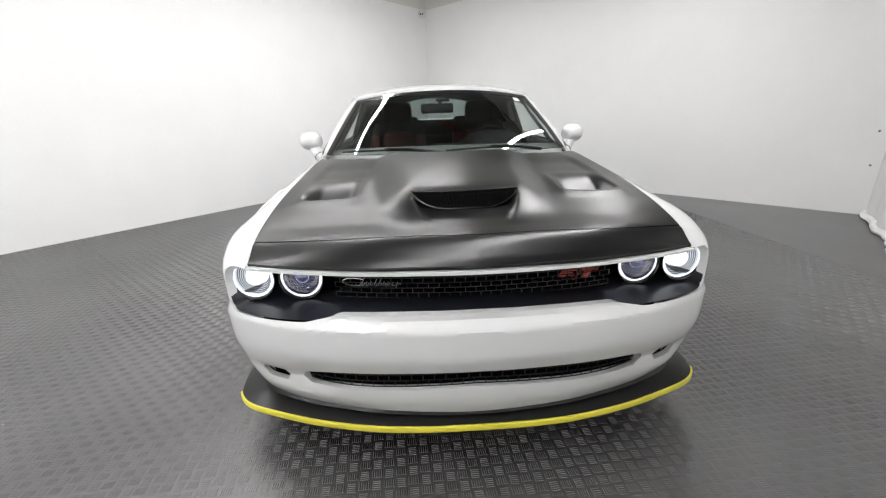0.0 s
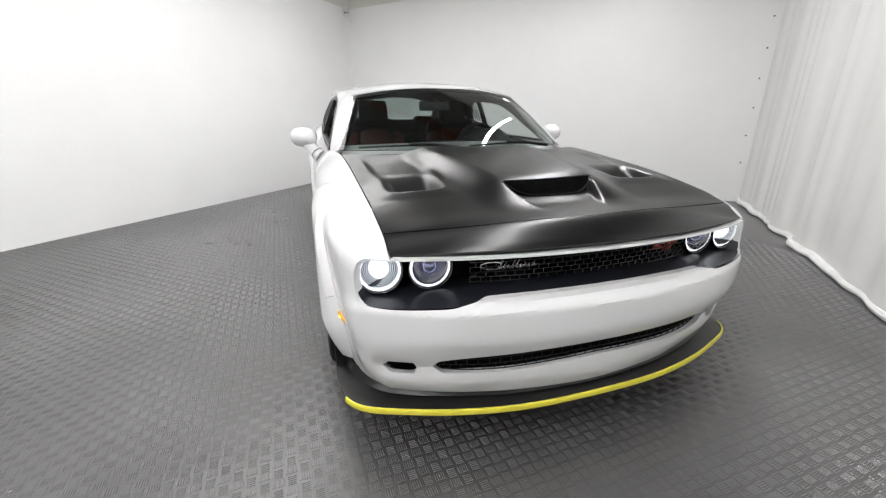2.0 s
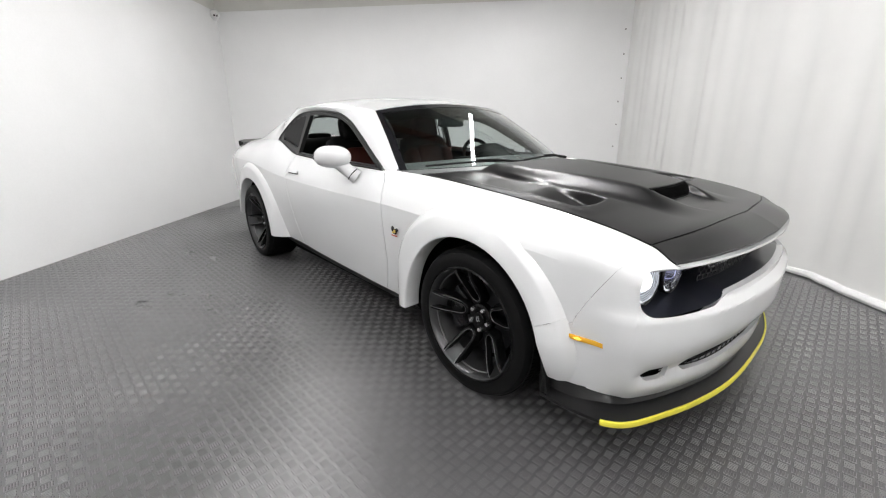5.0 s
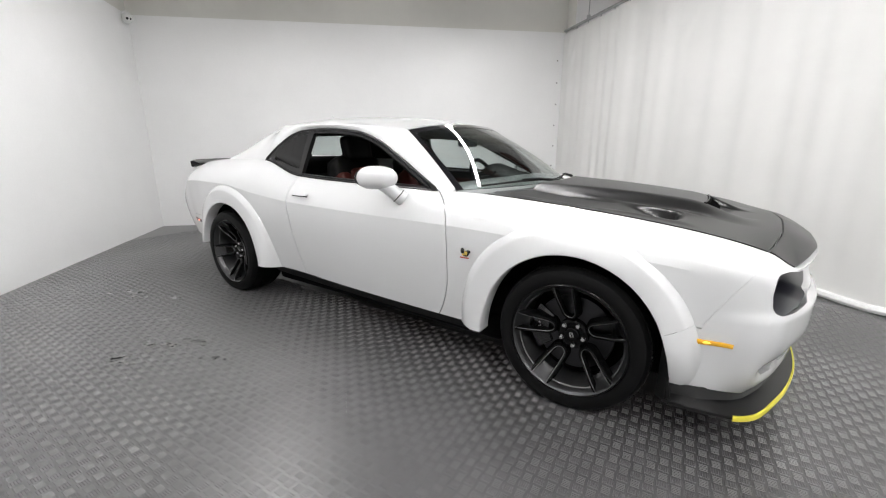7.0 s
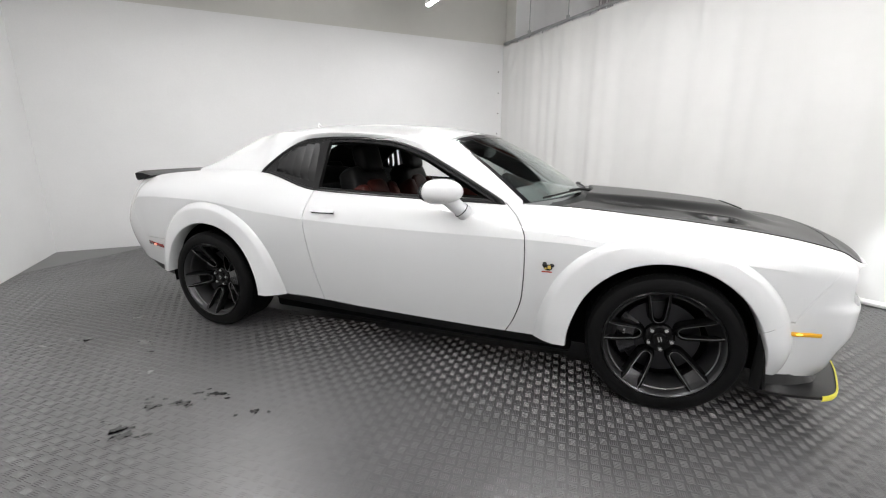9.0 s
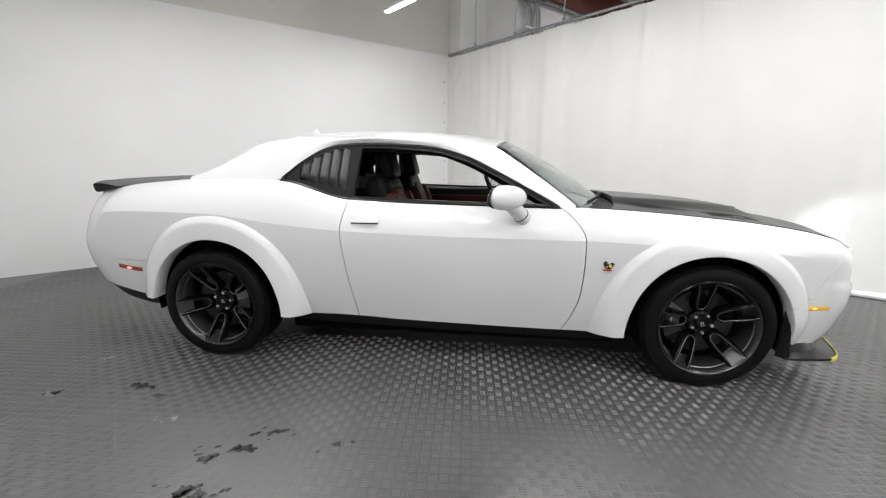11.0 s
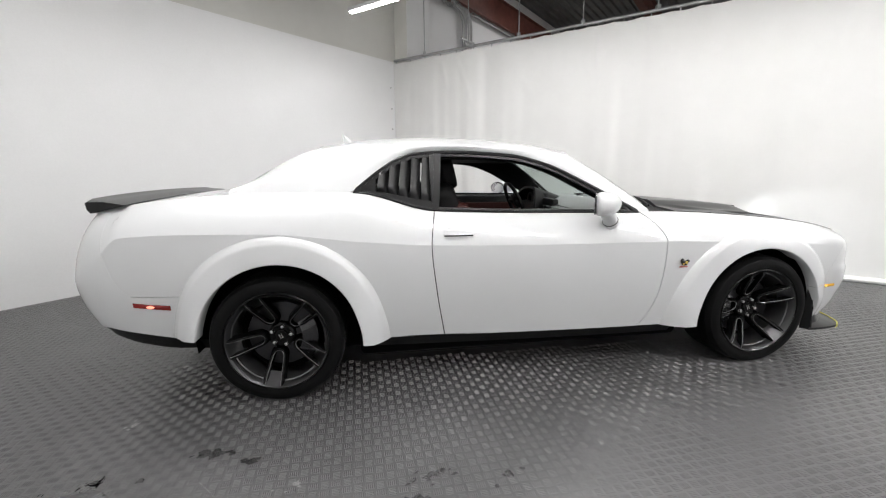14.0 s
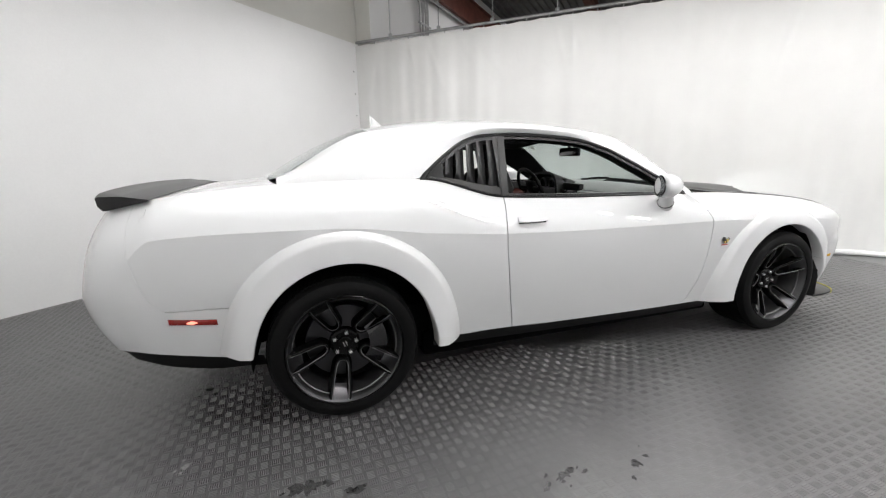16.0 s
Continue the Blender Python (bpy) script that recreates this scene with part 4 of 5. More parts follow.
brick_mesh("upper_grille", -0.50, 0.50, lambda x: 0.660, lambda x: 0.768, 6, 0.037, 0.100, 0.0021, "black brick-pattern grille mesh")
brick_mesh("lower_grille", -0.615, 0.615, lambda x: SLOT_LOW(x) + 0.002, lambda x: SLOT_TOP(x) - 0.002, 3, 0.040, 0.026, 0.0022, "black brick-pattern lower mesh", BLACK_PLASTIC)
for side in (-1, 1):
    a, b = sorted((side * 0.698, side * 0.803))
    # Mesh blackened so that the inlet reads as an unlit hole.
    brick_mesh("corner_grille", a, b, lambda x: SLOT_LOW(x), lambda x: SLOT_TOP(x), 2, 0.03, 0.026, 0.0024, "small black corner inlet", VOID_BLACK)


def slot_back(u, v):
    s = u * s_at_x(0.812)
    x, y, nx, ny = plan(abs(s))
    p = low_point(x, 0.31 + 0.15 * v, 0.040)
    return (math.copysign(p.x, s), p.y, p.z)


# Black sheet close behind the lower slots, for the shade inside them.
part("slot_back", grid(slot_back, span(-1, 1, 40), span(0, 1, 2)), VOID_BLACK, car, flip_from=MID)


def headlamp(x, lit):
    s = s_at_x(abs(x))
    px, py, nx, ny = plan(s)
    side = math.copysign(1, x)
    yaw = math.atan2(side * nx, -ny) * 0.15
    # lamp axis along local -y
    c = Vector((x, -2.156 if lit else -2.172, 0.712))
    # lathe turns about local x; after the turn local +x looks forward (-y)
    m = Matrix.Translation(c) @ Matrix.Rotation(yaw, 4, "Z") @ Matrix.Rotation(radians(-90), 4, "Z")

    def put(name, prof, mat, parent, label="", n=40):
        bm = ring_sheet([(0.90 * r, q) for r, q in prof], n, "x")
        bmesh.ops.transform(bm, matrix=m, verts=bm.verts)
        return part(name, bm, mat, parent, label, angle=40)
    lamp = put("headlamp", ((0.070, -0.09), (0.090, -0.05), (0.0900, 0.0), (0.0900, 0.012), (0.088, 0.017), (0.083, 0.013), (0.079, 0.0)), PIANO_BLACK, car, "round headlamp, lit" if lit else "round headlamp with halo ring")
    put("halo_ring", ((0.079, 0.0), (0.078, 0.007), (0.072, 0.009), (0.067, 0.004), (0.066, -0.004)), HALO, lamp, "glowing white halo ring")
    put("reflector", ((0.066, -0.004), (0.056, -0.030), (0.040, -0.048), (0.030, -0.050)), LOW_BEAM if lit else CHROME, lamp)
    put("projector", ((0.030, -0.050), (0.031, -0.020), (0.026, -0.012), (0.016, -0.006), (0.0001, -0.003)), HALO if lit else DIM_BLUE, lamp)
    for k in range(3 if not lit else 5):
        r = 0.036 + 0.0055 * k
        put("optic_ring", ((r, -0.036 + 0.004 * k), (r + 0.0015, -0.033 + 0.004 * k), (r + 0.003, -0.036 + 0.004 * k)), RIM_GREY if lit else CHROME, lamp, n=28)
    cover = put("lens_cover", ((0.080, 0.010), (0.070, 0.020), (0.050, 0.027), (0.025, 0.031), (0.0001, 0.032)), CLEAR, lamp, "clear lens cover")
    cover.visible_shadow = False
    if lit:
        ld = bpy.data.lights.new("low_beam", "SPOT")
        ld.energy, ld.spot_size, ld.spot_blend, ld.shadow_soft_size, ld.color = BEAM, radians(52), 0.4, 0.03, (0.93, 0.97, 1.0)
        lo = new("low_beam", ld)
        lo.matrix_world = look((x, -2.262, 0.694), (x + side * 0.25, -5.2, 0.06))


for x in (-0.782, -0.608, 0.608, 0.782):
    headlamp(x, abs(x) > 0.7)

# badges: script drawn as plain strokes, the other as slanted bars
bm = bmesh.new()
tube(bm, [grille_point(-0.425 + 0.042 * math.cos(a), 0.722 + 0.013 * math.sin(a), 0.088) for a in span(0.7, 5.6, 18)], 0.0024, 5)
for k in range(9):
    x = -0.400 + 0.0155 * k
    h = 0.027 if k in (0, 3, 4) else 0.012
    tube(bm, [grille_point(x, 0.713, 0.088), grille_point(x + 0.010 * h / 0.02, 0.713 + h, 0.088)], 0.0018, 5)
tube(bm, [grille_point(-0.405 + 0.145 * t, 0.715 + 0.005 * math.sin(60 * t), 0.088) for t in span(0, 1, 40)], 0.0016, 5)
part("script_badge", bm, BADGE_SILVER, car, "silver script badge on the grille")
bm = bmesh.new()
def bar(bm, x0, z0, x1, z1, w, d=0.12):
    a, b = grille_point(x0, z0, d), grille_point(x1, z1, d)
    q = [bm.verts.new(p + Vector((dx, dy, 0))) for dy in (0, -0.006) for p, dx in ((a, -w), (a, w), (b, w), (b, -w))]
    for f in ((0, 1, 2, 3), (4, 5, 6, 7), (0, 1, 5, 4), (1, 2, 6, 5), (2, 3, 7, 6), (3, 0, 4, 7)):
        bm.faces.new([q[i] for i in f])
bar(bm, 0.318, 0.700, 0.342, 0.732, 0.012)
bar(bm, 0.352, 0.719, 0.362, 0.732, 0.022)
bar(bm, 0.358, 0.700, 0.352, 0.714, 0.010)
bar(bm, 0.368, 0.682, 0.418, 0.738, 0.0025)
bar(bm, 0.428, 0.713, 0.432, 0.721, 0.032)
bar(bm, 0.412, 0.686, 0.426, 0.712, 0.011)
bmesh.ops.recalc_face_normals(bm, faces=bm.faces)
part("sport_badge", bm, BADGE_RED, car, "red slanted badge on the grille")

# splitter with its yellow edge guard
SPL = [(0.0, -2.386), (0.30, -2.374), (0.55, -2.325), (0.75, -2.257), (0.86, -2.208), (0.916, -2.155), (0.938, -2.095), (0.953, -1.99), (0.953, -1.885), (0.952, -1.78)]
spl = [p for p in dense_plan(SPL, 10) if p[1] < -1.88]
half = [Vector((p[0], p[1])) for p in spl]
line = [Vector((-p.x, p.y)) for p in reversed(half[1:])] + half


def spl_fn(i, k):
    p = line[i]
    f = abs(i - (len(line) - 1) / 2) / ((len(line) - 1) / 2)
    k2 = smooth(-2.23, -2.15, p.y)
    s = s_at_x(min(abs(p.x), 0.872)) * (1 - k2) + s_at_y(max(p.y, -2.2)) * k2
    x, y, nx, ny = plan(s)
    d = SILL_IN(y) + 0.02 * (1 - smooth(-2.12, -2.0, y)) - 0.008 * smooth(-2.12, -2.0, y)
    inner = Vector((math.copysign(x - nx * d, p.x), y - ny * d))
    top = SILL(y) + 0.006
    rise = top - 0.207
    ring = ((p, 0.190), (p, 0.203), (p.lerp(inner, 0.2), 0.207 + 0.01 * rise), (p.lerp(inner, 0.75), 0.207 + 0.22 * rise), (inner, top), (inner, 0.19), (p, 0.190))
    q, z = ring[k]
    return (q.x, q.y, z)


part("front_splitter", grid(spl_fn, range(len(line)), range(7)), SATIN_BLACK, car, "black front splitter", angle=35)
guard = [p for p in line if p.y < -2.128]


def guard_fn(i, k):
    t = (guard[min(i + 1, len(guard) - 1)] - guard[max(i - 1, 0)]).normalized()
    q = guard[i] + Vector((t.y, -t.x)) * (-0.002, 0.004, 0.006, 0.006, 0.004, -0.002)[k]
    return (q.x, q.y, (0.185, 0.185, 0.189, 0.205, 0.2085, 0.2085)[k])


bm = grid(guard_fn, range(len(guard)), range(6))
part("edge_guard", bm, YELLOW, car, "yellow protective edge strip on the splitter", angle=50, flip_from=MID)

# arch liners, sills, underbody
bm = bmesh.new()
box(bm, 0, -0.12, 0.33, 1.50, 3.86, 0.26, 0.02)
# The next two boxes sit low to darken the floor under the car.
box(bm, 0, -0.15, 0.235, 1.26, 3.8, 0.13, 0.02)
box(bm, 0, 0.0, 0.225, 1.56, 2.10, 0.15, 0.03)
box(bm, 0, -0.05, 0.62, 1.60, 1.50, 0.50, 0.03)
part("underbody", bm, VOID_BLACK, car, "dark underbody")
# Unseen black blocks added so that panel gaps look dark inside.
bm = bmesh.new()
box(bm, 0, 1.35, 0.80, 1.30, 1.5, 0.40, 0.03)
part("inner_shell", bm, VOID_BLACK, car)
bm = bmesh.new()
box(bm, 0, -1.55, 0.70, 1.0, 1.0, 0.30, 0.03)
part("front_inner_shell", bm, VOID_BLACK, car)
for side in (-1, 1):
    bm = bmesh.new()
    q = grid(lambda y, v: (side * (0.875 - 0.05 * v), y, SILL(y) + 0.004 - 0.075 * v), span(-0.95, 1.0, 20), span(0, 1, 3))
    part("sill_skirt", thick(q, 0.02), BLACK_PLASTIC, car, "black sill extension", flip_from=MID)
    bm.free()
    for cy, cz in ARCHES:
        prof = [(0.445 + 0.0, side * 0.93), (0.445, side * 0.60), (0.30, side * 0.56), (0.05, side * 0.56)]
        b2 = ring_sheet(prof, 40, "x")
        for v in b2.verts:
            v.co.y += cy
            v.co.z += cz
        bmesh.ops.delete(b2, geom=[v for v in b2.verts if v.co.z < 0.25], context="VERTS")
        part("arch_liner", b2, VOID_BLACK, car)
    # black rear valance
    def val(s, v, side=side):
        x, y, nx, ny = plan(s)
        z = SILL(y) + 0.004 - v * (0.075 + 0.02 * smooth(1.9, 2.1, y) * (1 - smooth(2.2, 2.5, y)))
        d = SILL_IN(y) + 0.006 + 0.05 * v
        return (side * (x - nx * d), y - ny * d, z)
    part("rear_valance", grid(val, span(s_at_y(1.845), float(ARC[-1]), 30), span(0, 1, 4)), BLACK_PLASTIC, car, "black rear valance", flip_from=MID)
    # dark moulding on the edge of the arch ahead of the front tyre, running down into the splitter
    def edge(u, v, side=side):
        return (side * (0.966 - 0.035 * u - 0.013 * v), -1.893 + 0.034 * u + 0.004 * v, 0.535 - 0.340 * v)
    part("arch_moulding", thick(grid(edge, span(0, 1, 4), span(0, 1, 12)), 0.014), BLACK_PLASTIC, car, "black moulding on the front arch edge", flip_from=MID)
    # dark guard ahead of the front tyre
    bm = grid(lambda u, v, side=side: (side * (0.960 - 0.12 * u - 0.01 * v), -1.884 + 0.05 * v * (1 - v) - 0.02 * v + 0.012 * u, 0.545 - 0.345 * v), span(0, 1, 4), span(0, 1, 8))
    part("air_guard", thick(bm, 0.012), BLACK_PLASTIC, car)


# ---------------------------------------------------------------- wheels
def wheel(side, y, roll=0.0):
    """Twin-spoke alloy in black, a highlight painted along each spoke's edge, on a low tyre. Local x is the axle,
    outwards.
    """
    w = new("wheel")
    w.parent = car
    w["label"] = "black twin-spoke alloy wheel with low-profile tyre"
    R = 0.355
    prof = [(0.262, -0.155), (0.300, -0.158), (0.335, -0.150), (0.350, -0.128), (R, -0.10), (R, 0.10), (0.350, 0.128), (0.337, 0.148), (0.318, 0.155), (0.298, 0.157), (0.279, 0.152), (0.268, 0.140)]
    bm = ring_sheet(prof, 96, "x")
    tyre = part("tyre", bm, RUBBER, w, "black low-profile tyre", angle=25)
    bm = bmesh.new()
    for i in range(110):
        a = 2 * math.pi * i / 110
        for x, tw, ln in ((-0.094, 0.3, 0.045), (0.094, -0.3, 0.045), (-0.03, 0.12, 0.05), (0.035, -0.12, 0.05)):
            mm = Matrix.Rotation(a, 4, "X") @ Matrix.Translation((x, 0, R - 0.0005)) @ Matrix.Rotation(tw, 4, "Z")
            box(bm, 0, 0, 0, ln, 0.013, 0.005, m=mm)
    tagged(part("tread_block", bm, RUBBER, tyre), kind="stuff")
    bm = ring_sheet([(0.275, 0.144), (0.277, 0.150), (0.272, 0.154), (0.268, 0.1525)], 80, "x")
    rim = part("rim", bm, RIM_BLACK, w, "satin black alloy rim", angle=35)
    # Bevel and barrel are lighter than the rim: lamplight put into their colour.
    part("rim_bevel", ring_sheet([(0.268, 0.1525), (0.262, 0.147), (0.254, 0.134), (0.248, 0.116)], 80, "x"), RIM_LIT, rim, "inner bevel of the black rim, lightened as if lamp-lit")
    part("barrel", ring_sheet([(0.248, 0.116), (0.2425, 0.112), (0.2425, 0.106), (0.246, 0.100), (0.238, 0.06), (0.236, 0.0), (0.24, -0.10), (0.25, -0.15)], 80, "x"), RIM_GREY, rim, "inner barrel, grey painted in for its sheen", angle=30)
    bm = ring_sheet([(0.2670, 0.1528), (0.2715, 0.1562), (0.2760, 0.1522)], 80, "x")
    part("rim_edge", bm, RIM_BLACK, rim)
    for k in range(5):
        base = 2 * math.pi * k / 5 + math.pi + roll

        def put(a, b, x, base=base):
            """a across the pair, b outwards from the hub."""
            return (x, a * math.cos(base) + b * math.sin(base), b * math.cos(base) - a * math.sin(base))
        # the pair is one bent bar round a bullet-shaped pocket, closed at the hub and open at the rim
        path = []
        for t in span(1, 0, 9):
            path.append((-(0.033 + 0.012 * t ** 0.8), 0.128 + 0.128 * t))
        for q in span(math.pi, 0, 16)[1:-1]:
            c, sn = math.cos(q), math.sin(q)
            path.append((0.033 * math.copysign(abs(c) ** 0.9, c), 0.128 - 0.044 * sn))
        for t in span(0, 1, 9):
            path.append((0.033 + 0.012 * t ** 0.8, 0.128 + 0.128 * t))

        def bar_fn(i, c, path=path, put=put):
            a, b = path[i]
            a0, b0 = path[max(0, i - 1)]
            a1, b1 = path[min(len(path) - 1, i + 1)]
            l = math.hypot(a1 - a0, b1 - b0)
            na, nb = -(b1 - b0) / l, (a1 - a0) / l
            wide = 0.0070
            x = 0.062 + 0.084 * smooth(0.05, 0.27, b) ** 1.1
            off, dx = ((-wide - 0.010, -0.050), (-wide - 0.002, -0.006), (-wide + 0.002, -0.001), (wide - 0.0025, 0.0), (wide, -0.0025), (wide + 0.006, -0.032))[c]
            return put(a + na * off, b + nb * off, x + dx)
        bm = grid(bar_fn, range(len(path)), range(6))
        face_away(bm, (-0.4, 0, 0))
        part("spoke", bm, RIM_BLACK, rim, angle=30)
        # Thin light-grey tube: the highlight on the spoke's edge, as a painted line.
        bm = bmesh.new()
        tube(bm, [Vector(bar_fn(i, 3)) + Vector((-0.0004, 0, 0)) for i in range(len(path))], 0.0018, 5)
        part("spoke_edge_glint", bm, EDGE_GLINT_METAL, rim)
        # floor of the pocket, sloping up to the rim, in the lit copy of the black
        bm = grid(lambda u, v: put((-0.040 + 0.080 * u), 0.206 + 0.048 * v, 0.080 + 0.064 * v ** 1.4), span(0, 1, 4), span(0, 1, 5))
        part("spoke_foot", bm, RIM_LIT, rim, flip_from=(-1, 0, 0))
    part("hub", ring_sheet([(0.0001, 0.068), (0.030, 0.068), (0.034, 0.065), (0.036, 0.058), (0.060, 0.060), (0.072, 0.052), (0.076, 0.01)], 40, "x"), RIM_BLACK, rim)
    bm = bmesh.new()
    for dy in (-0.006, 0.006):
        box(bm, 0.0695, dy, 0, 0.003, 0.005, 0.026, m=Matrix.Rotation(0.35, 4, "X"))
    part("cap_mark", bm, BADGE_SILVER, rim)
    for k in range(5):
        a = 2 * math.pi * (k + 0.5) / 5 + math.pi + roll
        bm = ring_sheet([(0.0001, 0.074), (0.008, 0.073), (0.011, 0.068), (0.011, 0.052)], 12, "x")
        for v in bm.verts:
            v.co += Vector((0, 0.055 * math.sin(a), 0.055 * math.cos(a)))
        part("lug_nut", bm, BADGE_SILVER, rim)
    part("brake_disc", ring_sheet([(0.07, 0.016), (0.072, 0.024), (0.185, 0.024), (0.187, 0.018), (0.185, -0.006)], 64, "x"), STEEL, w, "steel brake disc")
    # Black disc for the unlit depth behind the spokes.
    part("wheel_back", ring_sheet([(0.01, -0.03), (0.24, -0.03)], 40, "x"), VOID_BLACK, w)

    hand = side if y < 0 else -side
    bm = grid(lambda u, v: (0.046 + 0.012 * math.sin(math.pi * min(1, max(0, u))), hand * (0.120 + 0.085 * v) * math.cos(radians(-35 + 70 * u)), (0.120 + 0.085 * v) * math.sin(radians(-35 + 70 * u))), span(0, 1, 10), span(0, 1, 4))
    thick(bm, 0.03)
    bmesh.ops.recalc_face_normals(bm, faces=bm.faces)
    cal_ob = part("brake_caliper", bm, PIANO_BLACK, w, "black brake caliper")
    bm = bmesh.new()
    for dz, hh in ((0.020, 0.016), (-0.004, 0.022)):
        box(bm, 0.0605, hand * 0.165, dz, 0.002, 0.010, hh, 0.0008)
    part("caliper_mark", bm, BADGE_SILVER, cal_ob)
    turn = 0 if side > 0 else math.pi
    w.matrix_basis = Matrix.Translation((side * 0.818, y, 0.352)) @ Matrix.Rotation(turn, 4, "Z")
    return w


for y in (-1.473, 1.473):
    for side in (-1, 1):
        wheel(side, y, radians(27.8) if y < 0 else radians(10.3))


# ---------------------------------------------------------------- side fittings
def skin_point(side, y, z, out=0.0):
    s = s_at_y(y)
    x, yy, zz = skin(s, z)
    _, _, nx, ny = plan(s)
    return Vector((side * (x + nx * out), yy + ny * out, zz))


def patch(name, side, y0, y1, zlo, zhi, mat, out, label="", n=8, parent=None):
    """A lens or plate that follows the body's skin."""
    bm = grid(lambda u, v: skin_point(side, y0 + (y1 - y0) * u, zlo(u) + (zhi(u) - zlo(u)) * v, out + 0.004 * math.sin(math.pi * u) * math.sin(math.pi * v)), span(0, 1, n), span(0, 1, 4))
    face_away(bm, MID)
    flange(bm, out + 0.004)
    return part(name, bm, mat, parent or car, label)


for side in (-1, 1):
    lens = patch("side_marker", side, -2.095, -1.905, lambda u: 0.470, lambda u: 0.490 + 0.004 * u, AMBER, 0.006, "amber side marker lamp")
    patch("marker_bulb", side, -2.022, -1.992, lambda u: 0.4815 - 0.0065 * math.sin(math.pi * min(1, max(0, u))) , lambda u: 0.4825 + 0.0065 * math.sin(math.pi * min(1, max(0, u))), AMBER_LIT, 0.0105, "lit amber bulb", 10, lens)
    lens = patch("rear_side_marker", side, 2.01, 2.20, lambda u: 0.540 + 0.016 * u, lambda u: 0.566 + 0.016 * u, RED_LENS, 0.005, "red rear side marker lamp")
    patch("marker_bulb", side, 2.085, 2.13, lambda u: 0.559 - 0.008 * math.sin(math.pi * min(1, max(0, u))), lambda u: 0.561 + 0.008 * math.sin(math.pi * min(1, max(0, u))), RED_LIT, 0.0095, "lit red bulb", 10, lens)

    # door handle: a flap over a dished recess
    def flap(u, v, side=side):
        y = 0.388 + 0.172 * u
        z = 0.904 + 0.026 * v * (0.55 + 0.45 * u)
        return skin_point(side, y, z, 0.006 + 0.021 * math.sin(math.pi * (0.12 + 0.76 * u)) ** 0.5)
    bm = grid(flap, span(0, 1, 14), span(0, 1, 3))
    face_away(bm, MID)
    thick(bm, 0.008)
    hd = part("door_handle", bm, WHITE_PAINT, car, "white pull door handle")
    bm = grid(lambda u, v, side=side: skin_point(side, 0.396 + 0.155 * u, 0.874 + 0.030 * v + 0.010 * (2 * u - 1) ** 2, 0.0025 + 0.0015 * v), span(0, 1, 12), span(0, 1, 4))
    part("handle_dish", bm, WHITE_PAINT, hd, flip_from=MID)
    # Black bar under the flap draws the shadow beneath the handle.
    bm = bmesh.new()
    tube(bm, [skin_point(side, 0.395 + 0.160 * t, 0.8975, 0.0065) for t in span(0, 1, 8)], 0.0042, 5)
    part("handle_painted_shadow", bm, VOID_BLACK, hd)

    # small winged badge on the fender
    bm = bmesh.new()
    for dy, dz, ry, rz in ((0.0, 0.0, 0.022, 0.016), (-0.018, 0.012, 0.013, 0.010), (0.018, 0.014, 0.012, 0.016)):
        r = bmesh.ops.create_uvsphere(bm, u_segments=14, v_segments=8, radius=1)
        c = skin_point(side, -0.914 + dy, 0.690 + dz, 0.006)
        for v in r["verts"]:
            v.co = Vector((v.co.x * 0.006, v.co.y * ry, v.co.z * rz)) + c
    bd = part("fender_badge", bm, PIANO_BLACK, car, "small dark winged badge with red and yellow marks")
    bm = bmesh.new()
    for dy, dz, w_, h_ in ((-0.006, 0.004, 0.016, 0.018), (0.012, -0.004, 0.010, 0.010)):
        c = skin_point(side, -0.914 + dy, 0.690 + dz, 0.0125)
        box(bm, c.x, c.y, c.z, 0.002, w_, h_, 0.0008)
    part("badge_mark", bm, BADGE_GOLD, bd)
    bm = bmesh.new()
    c = skin_point(side, -0.908, 0.667, 0.008)
    box(bm, c.x, c.y, c.z, 0.003, 0.052, 0.007, 0.001)
    part("badge_bar", bm, BADGE_RED, bd)

    # door mirror
    cx, cy, cz = side * 1.000, -0.335, 1.062
    bm = bmesh.new()
    r = bmesh.ops.create_uvsphere(bm, u_segments=36, v_segments=20, radius=1)
    for v in r["verts"]:
        x, y, z = v.co
        k = 1.0 + 0.10 * abs(x)
        flat = 0.055 if y > 0 else 0.110
        v.co = Vector((cx + x * 0.092, cy + math.copysign(abs(y) ** (0.55 if y > 0 else 1.0), y) * flat + side * x * 0.042, cz + math.copysign(abs(z) ** 0.92, z) * 0.066 * k))
    mir = part("door_mirror", bm, WHITE_PAINT, car, "white door mirror on a stalk")
    bm = bmesh.new()
    tube(bm, [Vector((side * 0.990, -0.345, 1.050)), Vector((side * 0.962, -0.385, 1.008)), Vector((side * 0.934, -0.418, 0.972)), Vector((side * 0.898, -0.445, 0.938))], [0.046, 0.041, 0.040, 0.046], 18)
    part("mirror_stalk", bm, WHITE_PAINT, mir)
    bm = bmesh.new()
    c, ax = Vector((side * 0.919, -0.430, 0.957)), Vector((side * 0.50, 0.55, 0.67)).normalized()
    e1 = ax.cross(Vector((0, 0, 1))).normalized()
    e2 = ax.cross(e1)
    tube(bm, [c + 0.0425 * (math.cos(a) * e1 + math.sin(a) * e2) for a in span(0, 2 * math.pi, 28)], 0.0030, 5)
    part("mirror_gasket", bm, BLACK_PLASTIC, mir)
    bm = bmesh.new()
    r = bmesh.ops.create_circle(bm, cap_ends=True, segments=36, radius=1)
    for v in r["verts"]:
        v.co = Vector((cx + v.co.x * 0.074, cy + 0.050 + side * v.co.x * 0.046, cz + v.co.y * 0.056))
    thick(bm, 0.004)
    part("mirror_glass", bm, CHROME, mir, "silvered mirror glass")
    bm = bmesh.new()
